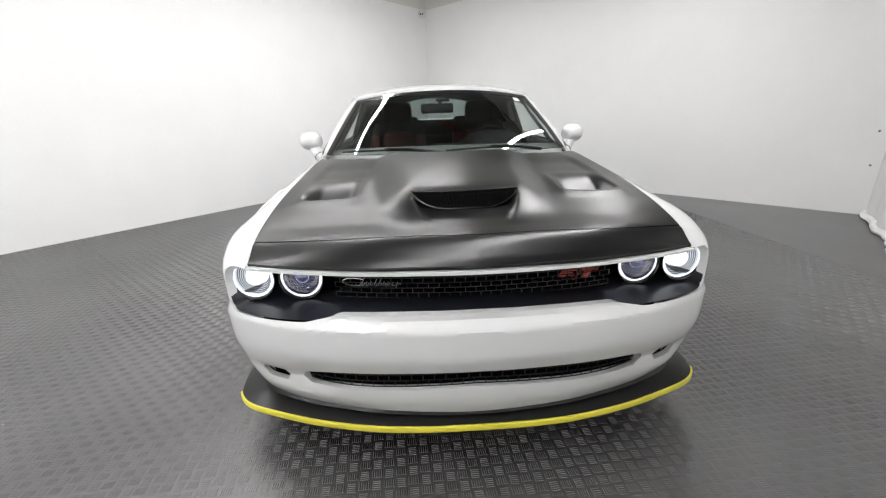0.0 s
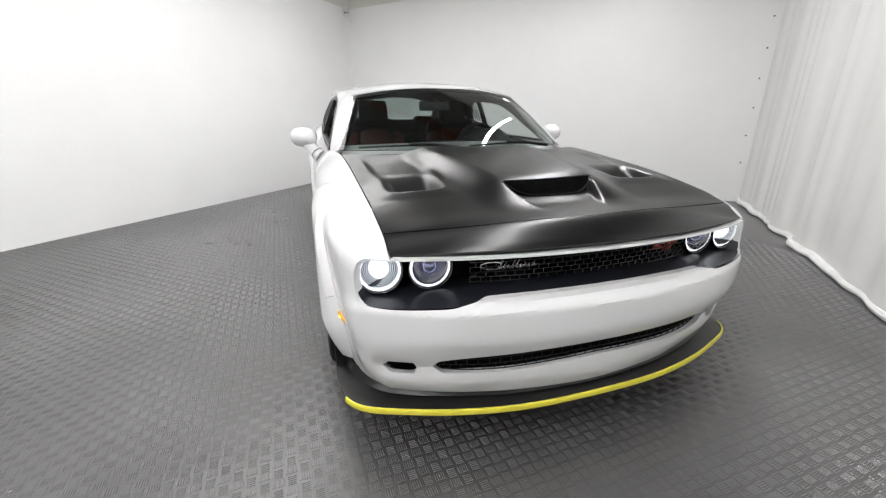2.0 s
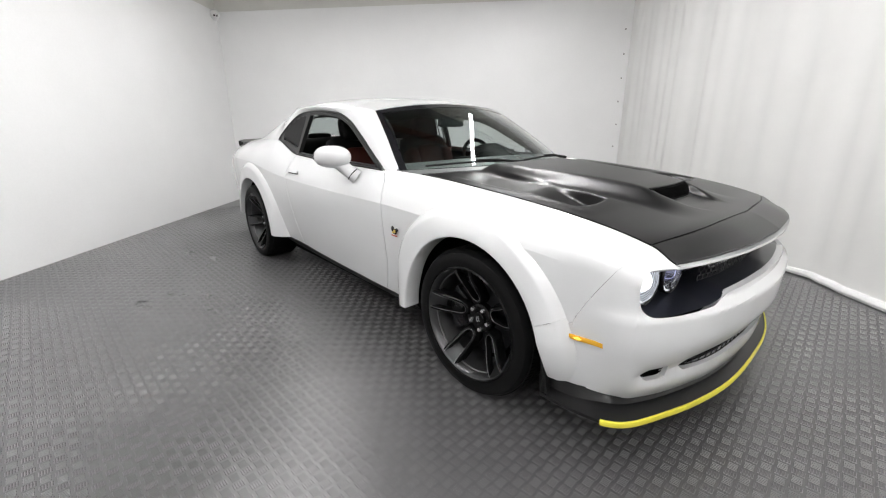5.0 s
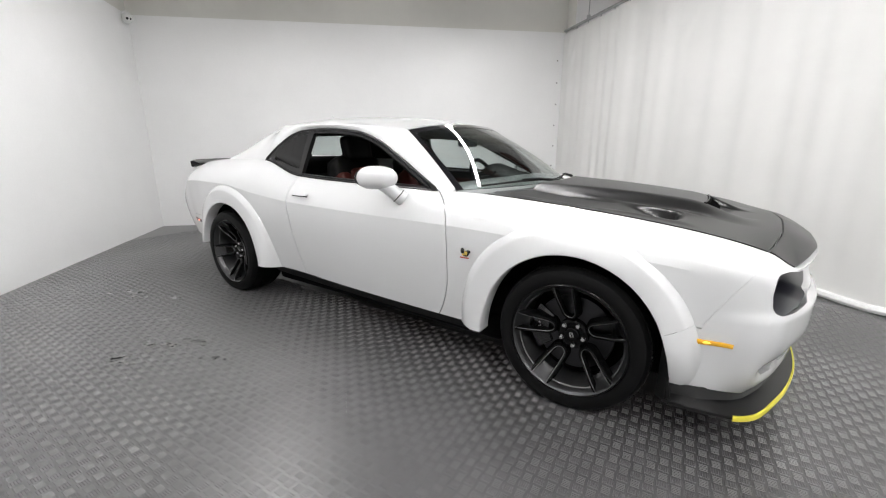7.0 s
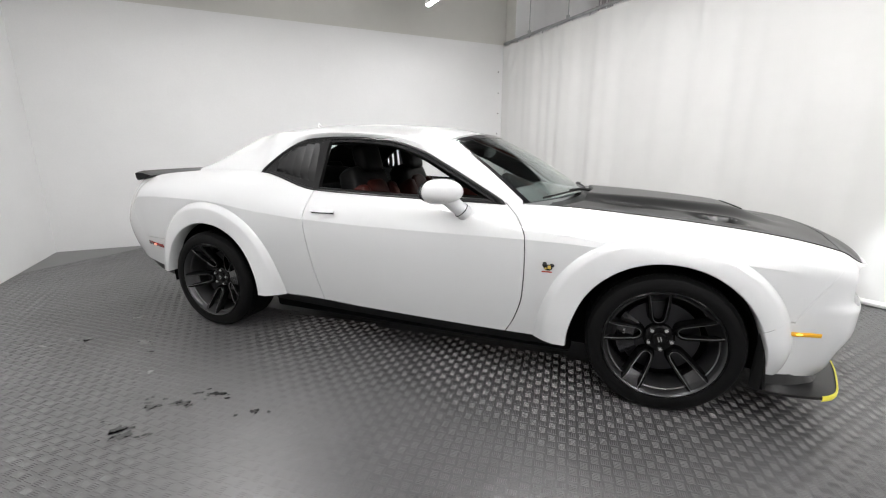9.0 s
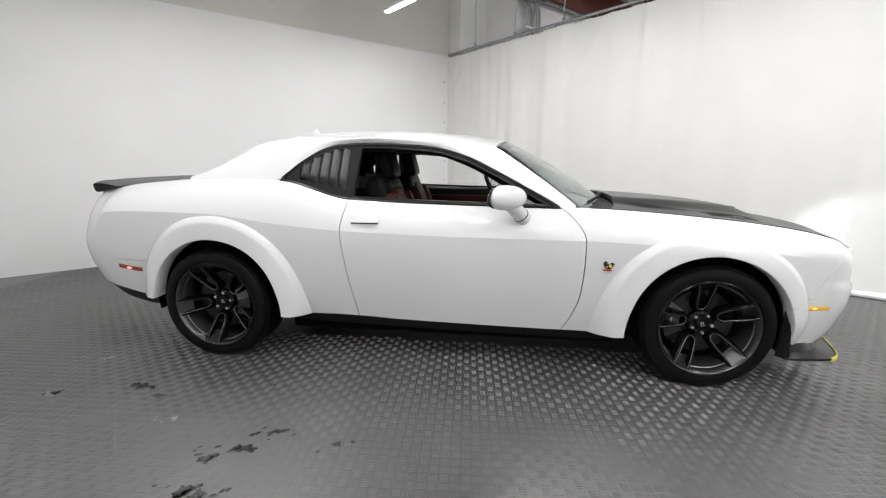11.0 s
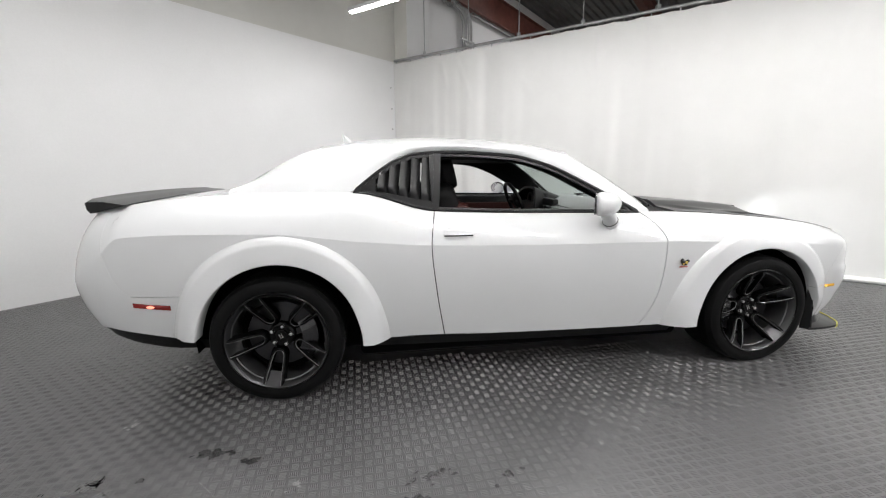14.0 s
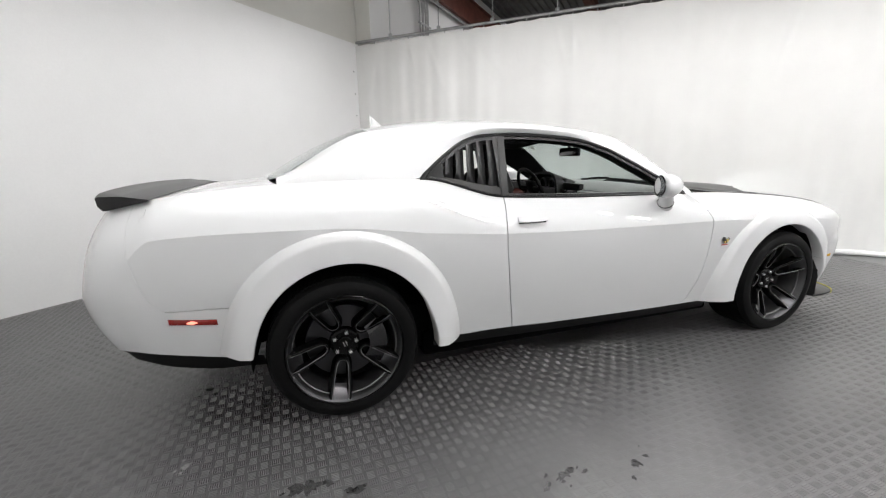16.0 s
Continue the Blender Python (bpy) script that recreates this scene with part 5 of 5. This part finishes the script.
    tube(bm, [Vector((cx + 0.078 * math.cos(a), cy + 0.046 + side * 0.044 * math.cos(a), cz + 0.056 * math.sin(a))) for a in span(0, 2 * math.pi, 36)], 0.005, 6)
    part("mirror_rim", bm, PIANO_BLACK, mir)


# ---------------------------------------------------------------- inside the car
def cushion(name, parent, mat, c, size, tilt=0.0, label="", soft=0.35):
    bm = bmesh.new()
    r = bmesh.ops.create_cube(bm, size=2)
    bmesh.ops.subdivide_edges(bm, edges=bm.edges, cuts=5, use_grid_fill=True)
    for v in bm.verts:
        p = v.co
        k = 1 / max(1e-6, (abs(p.x) ** 5 + abs(p.y) ** 5 + abs(p.z) ** 5) ** 0.2)
        q = p.lerp(p * k, 0.85)
        v.co = Vector((q.x * size[0] / 2, q.y * size[1] / 2, q.z * size[2] / 2))
    bmesh.ops.transform(bm, matrix=Matrix.Translation(c) @ Matrix.Rotation(tilt, 4, "X"), verts=bm.verts)
    return part(name, bm, mat, parent, label, angle=60)


def front_seat(x):
    seat = new("front_seat")
    seat.parent = car
    seat["label"] = "black and rust-red leather front seat"
    cushion("seat_cushion", seat, RED_LEATHER, (x, 0.10, 0.60), (0.50, 0.52, 0.20), radians(6))
    cushion("backrest", seat, LEATHER, (x, 0.43, 0.87), (0.50, 0.17, 0.62), radians(-18))
    cushion("backrest_insert", seat, RED_LEATHER, (x, 0.385, 0.85), (0.30, 0.14, 0.46), radians(-18))
    for e in (-1, 1):
        cushion("bolster", seat, RED_LEATHER, (x + e * 0.205, 0.365, 0.83), (0.10, 0.16, 0.44), radians(-18))
    cushion("headrest", seat, LEATHER, (x, 0.465, 1.225), (0.26, 0.105, 0.20), radians(-14))
    bm = bmesh.new()
    for e in (-1, 1):
        tube(bm, [Vector((x + e * 0.06, 0.47, 1.05)), Vector((x + e * 0.06, 0.48, 1.18))], 0.007, 8)
    part("headrest_post", bm, CHROME, seat)


for x in (-0.38, 0.38):
    front_seat(x)
rear = new("rear_seat")
rear.parent = car
cushion("seat_cushion", rear, LEATHER, (0, 1.02, 0.60), (1.20, 0.46, 0.22), radians(8))
cushion("backrest", rear, LEATHER, (0, 1.18, 0.90), (1.18, 0.16, 0.52), radians(-24))
for x in (-0.32, 0.32):
    cushion("headrest", rear, LEATHER, (x, 1.27, 1.13), (0.24, 0.10, 0.10), radians(-20))
bm = bmesh.new()
box(bm, 0, 1.47, 1.09, 1.16, 0.46, 0.03, 0.01)
part("parcel_shelf", bm, BLACK_PLASTIC, car)
bm = grid(lambda u, v: (u * 0.78, -0.98 + 0.52 * v + 0.18 * u * u * (1 - v), 0.982 + 0.050 * math.sin(math.pi * v) - 0.006 * v - 0.015 * u * u), span(-1, 1, 30), span(0, 1, 10))
dash = part("dashboard", thick(bm, 0.03), DASH, car, "black dashboard", flip_from=(0, -0.7, 0.5))
bm = bmesh.new()
box(bm, 0, -0.47, 0.83, 1.40, 0.12, 0.28, 0.04)
part("dashboard_face", bm, DASH, dash)
bm = bmesh.new()
box(bm, 0.03, -0.405, 0.90, 0.26, 0.02, 0.14, 0.008)
part("centre_screen", bm, SCREEN, dash)
bm = bmesh.new()
bm.free()
bm = grid(lambda u, v: (0.36 + 0.245 * u * (1 - 0.12 * v), -0.405 - 0.24 * v + 0.05 * u * u * (1 - v), 0.935 + (0.150 - 0.085 * v) * (1 - abs(u) ** 3.0) ** 0.6), span(-1, 1, 28), span(0, 1, 8))
part("gauge_hood", thick(bm, 0.022), LEATHER, dash, "black stitched hood over the gauges", flip_from=(0.36, -0.52, 0.7))
bm = bmesh.new()
box(bm, 0.36, -0.475, 0.975, 0.42, 0.03, 0.16, 0.012)
part("gauge_panel", bm, BLACK_PLASTIC, dash)
bm = bmesh.new()
box(bm, 0.02, -0.455, 0.990, 0.22, 0.05, 0.06, 0.015)
part("centre_vent", bm, BLACK_PLASTIC, dash)
for e in (-1, 1):
    bm = ring_sheet([(0.0001, 0.004), (0.045, 0.004), (0.052, 0.012), (0.056, 0.0)], 28, "x")
    bmesh.ops.transform(bm, matrix=Matrix.Translation((0.38 + e * 0.075, -0.452, 0.990)) @ Matrix.Rotation(radians(90), 4, "Z") @ Matrix.Rotation(radians(0), 4, "Y"), verts=bm.verts)
    g = part("gauge", bm, SCREEN, dash, "round dark gauge")
    bm = ring_sheet([(0.046, 0.006), (0.050, 0.013), (0.056, 0.013), (0.059, 0.0)], 28, "x")
    bmesh.ops.transform(bm, matrix=Matrix.Translation((0.38 + e * 0.075, -0.452, 0.990)) @ Matrix.Rotation(radians(90), 4, "Z"), verts=bm.verts)
    part("gauge_ring", bm, EDGE_GLINT_METAL, g, "dull metal ring")
bm = bmesh.new()
box(bm, 0, 0.1, 0.62, 0.22, 1.0, 0.28, 0.04)
part("centre_console", bm, BLACK_PLASTIC, car)
# steering wheel
sw = Matrix.Translation((0.38, -0.275, 0.965)) @ Matrix.Rotation(radians(-24), 4, "X")
bm = bmesh.new()
tube(bm, [sw @ Vector((0.178 * math.cos(a), 0, 0.178 * math.sin(a) * (0.93 if math.sin(a) < -0.5 else 1))) for a in span(0, 2 * math.pi, 40)], 0.016, 10)
steer = part("steering_wheel", bm, LEATHER, car, "black leather steering wheel")
bm = bmesh.new()
box(bm, 0, -0.02, 0, 0.13, 0.05, 0.12, 0.03, sw)
for a in (0.0, math.pi, -math.pi / 2):
    mm = sw @ Matrix.Rotation(-a, 4, "Y")
    box(bm, 0.11, 0, 0, 0.12, 0.015, 0.035, 0.005, mm)
part("wheel_centre", bm, BLACK_PLASTIC, steer)
# inside mirror
bm = bmesh.new()
box(bm, -0.04, -0.365, 1.266, 0.24, 0.035, 0.068, 0.016)
tube(bm, [Vector((-0.03, -0.37, 1.285)), Vector((-0.01, -0.375, 1.325))], 0.012, 8)
box(bm, 0, -0.365, 1.322, 0.10, 0.05, 0.02, 0.008)
part("inside_mirror", bm, PIANO_BLACK, car, "black inside rear-view mirror")
for side in (-1, 1):
    bm = bmesh.new()
    box(bm, side * 0.80, -0.02, 0.80, 0.07, 1.15, 0.40, 0.02)
    card = part("door_card", bm, BLACK_PLASTIC, car, "black door card with red inlay")
    bm = bmesh.new()
    box(bm, side * 0.758, 0.0, 0.86, 0.02, 0.85, 0.15, 0.008)
    part("door_inlay", bm, RED_LEATHER, card)
# roof lining and inner pillars
bm = grid(lambda u, v: (u * 0.62 * (1 - 0.25 * smooth(0.6, 1, v)), -0.25 + 1.42 * v, 1.325 + 0.075 * (1 - u * u) - 0.01 * (2 * v - 1) ** 2), span(-1, 1, 12), span(0, 1, 12))
part("roof_lining", thick(bm, 0.012), LEATHER, car, "black roof lining")

# ---------------------------------------------------------------- overhead


def metal_roof():
    bm = bmesh.new()
    d, n = BACK_DIR, CURT_DIR
    o = Vector((1.5, -1.0, ROOF_Z))
    half = 11.0
    pitch = 0.20
    k = -half
    steps = []
    while k < half:
        for off, z in ((0, 0), (0.08, 0), (0.10, 0.05), (0.18, 0.05)):
            steps.append((k + off, z))
        k += pitch
    prev = None
    for a, z in steps:
        p0, p1 = o + n * a - d * half, o + n * a + d * half
        cur = (bm.verts.new((p0.x, p0.y, ROOF_Z + z)), bm.verts.new((p1.x, p1.y, ROOF_Z + z)))
        if prev:
            bm.faces.new((prev[0], prev[1], cur[1], cur[0]))
        prev = cur
    tagged(part("ceiling", bm, DECK, flip_from=(0, 0, 20)), "dark corrugated metal roof deck", "ceiling", kind="structure")
    for along, low, deep in ((0.14, 4.66, 0.56), (2.9, 5.1, 0.40), (5.8, 5.1, 0.40), (8.7, 5.1, 0.40)):
        beam = thing("roof_beam", "red-oxide steel roof beam", "beam", "roof beams")
        c = CORNER_B + CURT_DIR * along + BACK_DIR * 4.5 + Vector((0, 0, low + deep / 2))
        bm = bmesh.new()
        m = Matrix.Translation(c) @ Matrix.Rotation(math.atan2(d.y, d.x), 4, "Z")
        length = 7.4 if along < 1 else 20
        box(bm, 0, 0, deep / 2, length, 0.18, 0.02, m=m)
        box(bm, 0, 0, -deep / 2, length, 0.18, 0.02, m=m)
        box(bm, 0, 0, 0, length, 0.015, deep, m=m)
        part("girder", bm, RED_STEEL, beam)


metal_roof()
slab("wall_beyond", CORNER_B + BACK_DIR * 0.31, CORNER_B + BACK_DIR * 9, 0, ROOF_Z, 0.1, WALL_WHITE, "pale wall of the hall beyond the curtain", "wall", OUT_BACK)
slab("wall_beyond_end", CORNER_B + BACK_DIR * 9, CURT_END + BACK_DIR * 9, 0, ROOF_Z, 0.1, UPPER_WALL, "far wall of the hall beyond the curtain", "wall", BACK_DIR)
slab("wall_beyond_front", CURT_END, CURT_END + BACK_DIR * 9, 0, ROOF_Z, 0.1, UPPER_WALL, "hall wall beyond the curtain", "wall", CURT_DIR)


def corner_post():
    post = thing("corner_post", "boxed column above the curtain corner, its lit side whitened", "column")
    m = Matrix.Translation((CORNER_B.x, CORNER_B.y, 0)) @ Matrix.Rotation(math.atan2(BACK_DIR.y, BACK_DIR.x), 4, "Z")
    tall, mid = ROOF_Z - WALL_TOP, (WALL_TOP + ROOF_Z) / 2
    bm = bmesh.new()
    box(bm, 0.345, -0.14, mid, 0.63, 0.30, tall, 0.004, m)
    part("shaft", bm, UPPER_WALL, post)
    # Thin added panel: the hall's light on this side, put into a whiter colour.
    bm = bmesh.new()
    box(bm, 0.345, -0.297, mid, 0.63, 0.012, tall, 0.002, m)
    part("lit_side_panel", bm, WALL_WHITE, post, "added panel, whiter for the light from the hall")


corner_post()


def pipes():
    """Conduits that climb the wall beyond, bend over near its top and run to the corner, with loose cable looped on them."""
    rnd = random.Random(3)
    ob = thing("pipe_bundle", "bundle of grey conduits and cables clipped to the wall", "pipes")
    base = CORNER_B + CURT_DIR * 0.07
    for k in range(7):
        bm = bmesh.new()
        s0 = 2.06 + 0.052 * k + 0.015 * rnd.random()
        top = 4.22 + 0.035 * (k % 4) + 0.05 * rnd.random()
        out = CURT_DIR * (0.02 + 0.05 * rnd.random())
        pts = [base + out + BACK_DIR * s0 + Vector((0, 0, z)) for z in (2.9, 3.4, 3.8, top)]
        run = 4.56 + 0.02 * k
        for back, z in ((0.03, 0.5), (0.11, 0.78), (0.24, 0.94), (0.42, 1.0)):
            pts.append(base + out + BACK_DIR * (s0 - back) + Vector((0, 0, top + (run - top) * z)))
        for s1, z in ((1.3, 0.02), (0.9, -0.04), (0.62, 0.06)):
            pts.append(base + out * (1 + rnd.random()) + BACK_DIR * (s1 - 0.04 * k) + CURT_DIR * 0.22 + Vector((0, 0, run + z + 0.05 * rnd.random())))
        tube(bm, pts, 0.010 + 0.009 * rnd.random(), 8)
        part("conduit", bm, CABLE, ob)
    for z in (3.62, 4.02):
        bm = bmesh.new()
        m = Matrix.Translation(base + BACK_DIR * 2.24 + Vector((0, 0, z))) @ Matrix.Rotation(math.atan2(BACK_DIR.y, BACK_DIR.x), 4, "Z")
        box(bm, 0, -0.06, 0, 0.52, 0.03, 0.035, 0.004, m)
        part("strut", bm, GALV, ob)
    for k in range(5):
        bm = bmesh.new()
        s0, z0 = 1.9 - 0.2 * k, 4.62 + 0.05 * rnd.random()
        pts = []
        for t in span(0, 1, 14):
            pts.append(base + CURT_DIR * (0.10 + 0.05 * math.sin(3 * t + k)) + BACK_DIR * (s0 + 0.75 * t) + Vector((0, 0, z0 - 0.16 * math.sin(math.pi * t) * (0.5 + 0.5 * rnd.random()))))
        tube(bm, pts, 0.007, 6)
        part("cable", bm, CABLE, ob)
    for dz in (0.0, 0.05):
        bm = bmesh.new()
        a = base + CURT_DIR * 0.05
        tube(bm, [a + BACK_DIR * 2.5 + Vector((0, 0, 4.60 + dz)), a + BACK_DIR * 7.5 + Vector((0, 0, 4.60 + dz))], 0.018, 8)
        part("conduit", bm, CABLE, ob)


pipes()


def tube_lamp(c, length=2.4, turn=0.0):
    lamp = thing("strip_lamp", "suspended white linear strip lamp, lit", "lamp", "strip lamps", c)
    d = CURT_DIR
    ang = math.atan2(d.y, d.x) + turn
    m = Matrix.Rotation(ang, 4, "Z")
    bm = bmesh.new()
    box(bm, 0, 0, 0.035, length, 0.075, 0.05, 0.008, m)
    part("housing", bm, LAMP_BODY, lamp)
    bm = bmesh.new()
    lens = [(0.032 * math.copysign(abs(math.cos(a)) ** 0.5, math.cos(a)), 0.012 - 0.016 * math.sin(a)) for a in span(0, math.pi, 10)]
    ends = [[bm.verts.new(m @ Vector((e * (length / 2 - 0.015), y, z))) for y, z in lens] for e in (-1, 1)]
    for k in range(10):
        bm.faces.new((ends[0][k], ends[0][k + 1], ends[1][k + 1], ends[1][k]))
    bm.faces.new(ends[0])
    bm.faces.new(ends[1])
    bmesh.ops.recalc_face_normals(bm, faces=bm.faces)
    part("diffuser", bm, TUBE, lamp, "glowing white diffuser")
    for e in (-1, 1):
        bm = bmesh.new()
        p = m @ Vector((e * (length / 2 - 0.25), 0, 0.06))
        tube(bm, [p, p + Vector((0, 0, ROOF_Z - c[2] - 0.08))], 0.003, 5)
        part("suspension_wire", bm, GALV, lamp)
    ld = bpy.data.lights.new("strip_light", "AREA")
    ld.shape, ld.size, ld.size_y, ld.energy, ld.color = "RECTANGLE", length - 0.05, 0.06, TUBE_POWER, (1.0, 0.990, 0.990)
    lo = new("strip_light", ld)
    lo.matrix_world = Matrix.Translation((c[0], c[1], c[2] - 0.012)) @ m


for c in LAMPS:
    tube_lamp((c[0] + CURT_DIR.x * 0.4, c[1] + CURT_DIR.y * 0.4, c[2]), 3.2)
# unseen lamps added high beyond the curtain, to brighten the wall there
for k in (2.4, 5.6):
    p = CORNER_B + BACK_DIR * 3.6 + CURT_DIR * k
    tube_lamp((p.x, p.y, 5.05), 2.4)


def cctv():
    c = thing("security_camera", "small white dome security camera in the wall corner", "camera")
    p = Vector((-0.07, 5.22, 3.0))
    d = Vector((-0.15, -0.93, -0.33)).normalized()
    bm = bmesh.new()
    bmesh.ops.create_cone(bm, cap_ends=True, segments=24, radius1=0.085, radius2=0.075, depth=0.05, matrix=Matrix.Translation(p + Vector((0.01, 0.07, 0.02))) @ Matrix.Rotation(radians(90), 4, "X"))
    part("base", bm, CAMERA_WHITE, c)
    bm = bmesh.new()
    bmesh.ops.create_uvsphere(bm, u_segments=24, v_segments=14, radius=0.07, matrix=Matrix.Translation(p))
    part("eye_housing", bm, CAMERA_WHITE, c)
    for e in (-0.014, 0.022):
        bm = bmesh.new()
        bmesh.ops.create_uvsphere(bm, u_segments=14, v_segments=8, radius=0.016, matrix=Matrix.Translation(p + d * 0.06 + Vector((e, 0, 0))))
        part("lens", bm, PIANO_BLACK, c)


cctv()

# screws up the end of the back wall
rnd = random.Random(8)
for k in range(7):
    p = CORNER_B - BACK_DIR * (0.10 + 0.015 * rnd.random()) + Vector((0, 0, 0.55 + 0.36 * k))
    bm = bmesh.new()
    bmesh.ops.create_cone(bm, cap_ends=True, segments=10, radius1=0.012, radius2=0.009, depth=0.006, matrix=Matrix.Translation(p - Vector((0.0025, 0.0025, 0))) @ Matrix.Rotation(radians(-90), 4, Vector((1, -1, 0)).normalized()))
    tagged(part("screw", bm, SCREW), "small dull screw head in the white wall", "screw", "wall screws")


def blot(cx, cy, size, seed, mat, label, stretch=(1.0, 1.0), turn=0.0):
    """A flat ragged stain on the floor: one uneven patch and a few flecks beside it."""
    r = random.Random(seed)
    c, s = math.cos(turn), math.sin(turn)
    for f in range(6):
        big = f == 0
        ox, oy = (0, 0) if big else (r.gauss(0, size * 0.8) * stretch[0], r.gauss(0, size * 0.8) * stretch[1])
        rad = size * (0.46 if big else r.uniform(0.08, 0.26))
        ph = [r.uniform(0, 6.3) for _ in range(5)]
        bm = bmesh.new()
        vs = []
        for i in range(56 if big else 20):
            a = 2 * math.pi * i / (56 if big else 20)
            q = rad * (0.75 + 0.22 * math.sin(2 * a + ph[0]) + 0.20 * math.sin(5 * a + ph[1]) + 0.14 * math.sin(9 * a + ph[2]) + 0.08 * math.sin(17 * a + ph[3]))
            x, y = ox + q * math.cos(a) * stretch[0], oy + q * math.sin(a) * stretch[1]
            vs.append(bm.verts.new((cx + c * x - s * y, cy + s * x + c * y, 0.0026)))
        bm.faces.new(vs)
        bmesh.ops.triangulate(bm, faces=bm.faces)
        tagged(part("floor_stain", bm, mat), label, "stain", "floor stains")


DARK = "black oily stain on the rubber floor"
PALE = "pale chalky scuff on the rubber floor"
for i, (x, y, s, st, a) in enumerate(((-1.36, 1.69, 0.10, (1, 1.4), 0.2), (-1.84, 0.92, 0.06, (1, 1.5), 0.5), (-1.76, 0.81, 0.07, (1, 1.6), 0.6), (-1.63, 0.70, 0.05, (1, 2), 0.5), (-1.68, 0.40, 0.05, (1, 1), 0), (-2.01, 0.89, 0.07, (1, 1.3), 0.3), (-0.46, 2.20, 0.045, (1, 1), 0), (-0.72, 1.88, 0.05, (1.3, 1), 0))):
    blot(x, y, s, 20 + i, SMUDGE, DARK, st, a)
for i, (x, y, s, st, a) in enumerate(((-1.485, 2.107, 0.09, (1, 1.6), 0.4), (-2.033, 0.826, 0.07, (1, 1.6), 0.7))):
    blot(x, y, s, 60 + i, SMUDGE, DARK, st, a)
for i, (x, y, s, st, a) in enumerate(((-1.60, 1.27, 0.03, (1, 1.6), 0.3), (-1.08, 2.16, 0.035, (1, 1.4), 0.8), (-2.06, -2.0, 0.012, (1, 1), 0), (-2.35, -1.9, 0.012, (1, 1), 0), (-1.30, -3.05, 0.010, (1, 1), 0))):
    blot(x, y, s, 80 + i, CHALK, PALE, st, a)


def scratch(x0, y0, x1, y1, dashes, wide=0.0016):
    """A pale broken scratch drawn over the tread."""
    r = random.Random(int(1000 * abs(x0)))
    a, b = Vector((x0, y0, 0.0029)), Vector((x1, y1, 0.0029))
    d = (b - a).normalized()
    n = Vector((-d.y, d.x, 0)) * wide
    bm = bmesh.new()
    for k in range(dashes):
        p, q = a.lerp(b, (k + 0.1 * r.random()) / dashes), a.lerp(b, (k + 0.45 + 0.4 * r.random()) / dashes)
        bm.faces.new([bm.verts.new(v) for v in (p, q + n * 0.3, q - n * 0.3, p - n)])
    bmesh.ops.recalc_face_normals(bm, faces=bm.faces)
    tagged(part("floor_scratch", bm, CHALK), "thin pale broken scratch across the rubber floor", "scratch", "floor scratches")


scratch(-1.43, -0.467, -1.60, -0.66, 7)
scratch(-1.535, 1.668, -1.845, 1.347, 12, 0.0022)
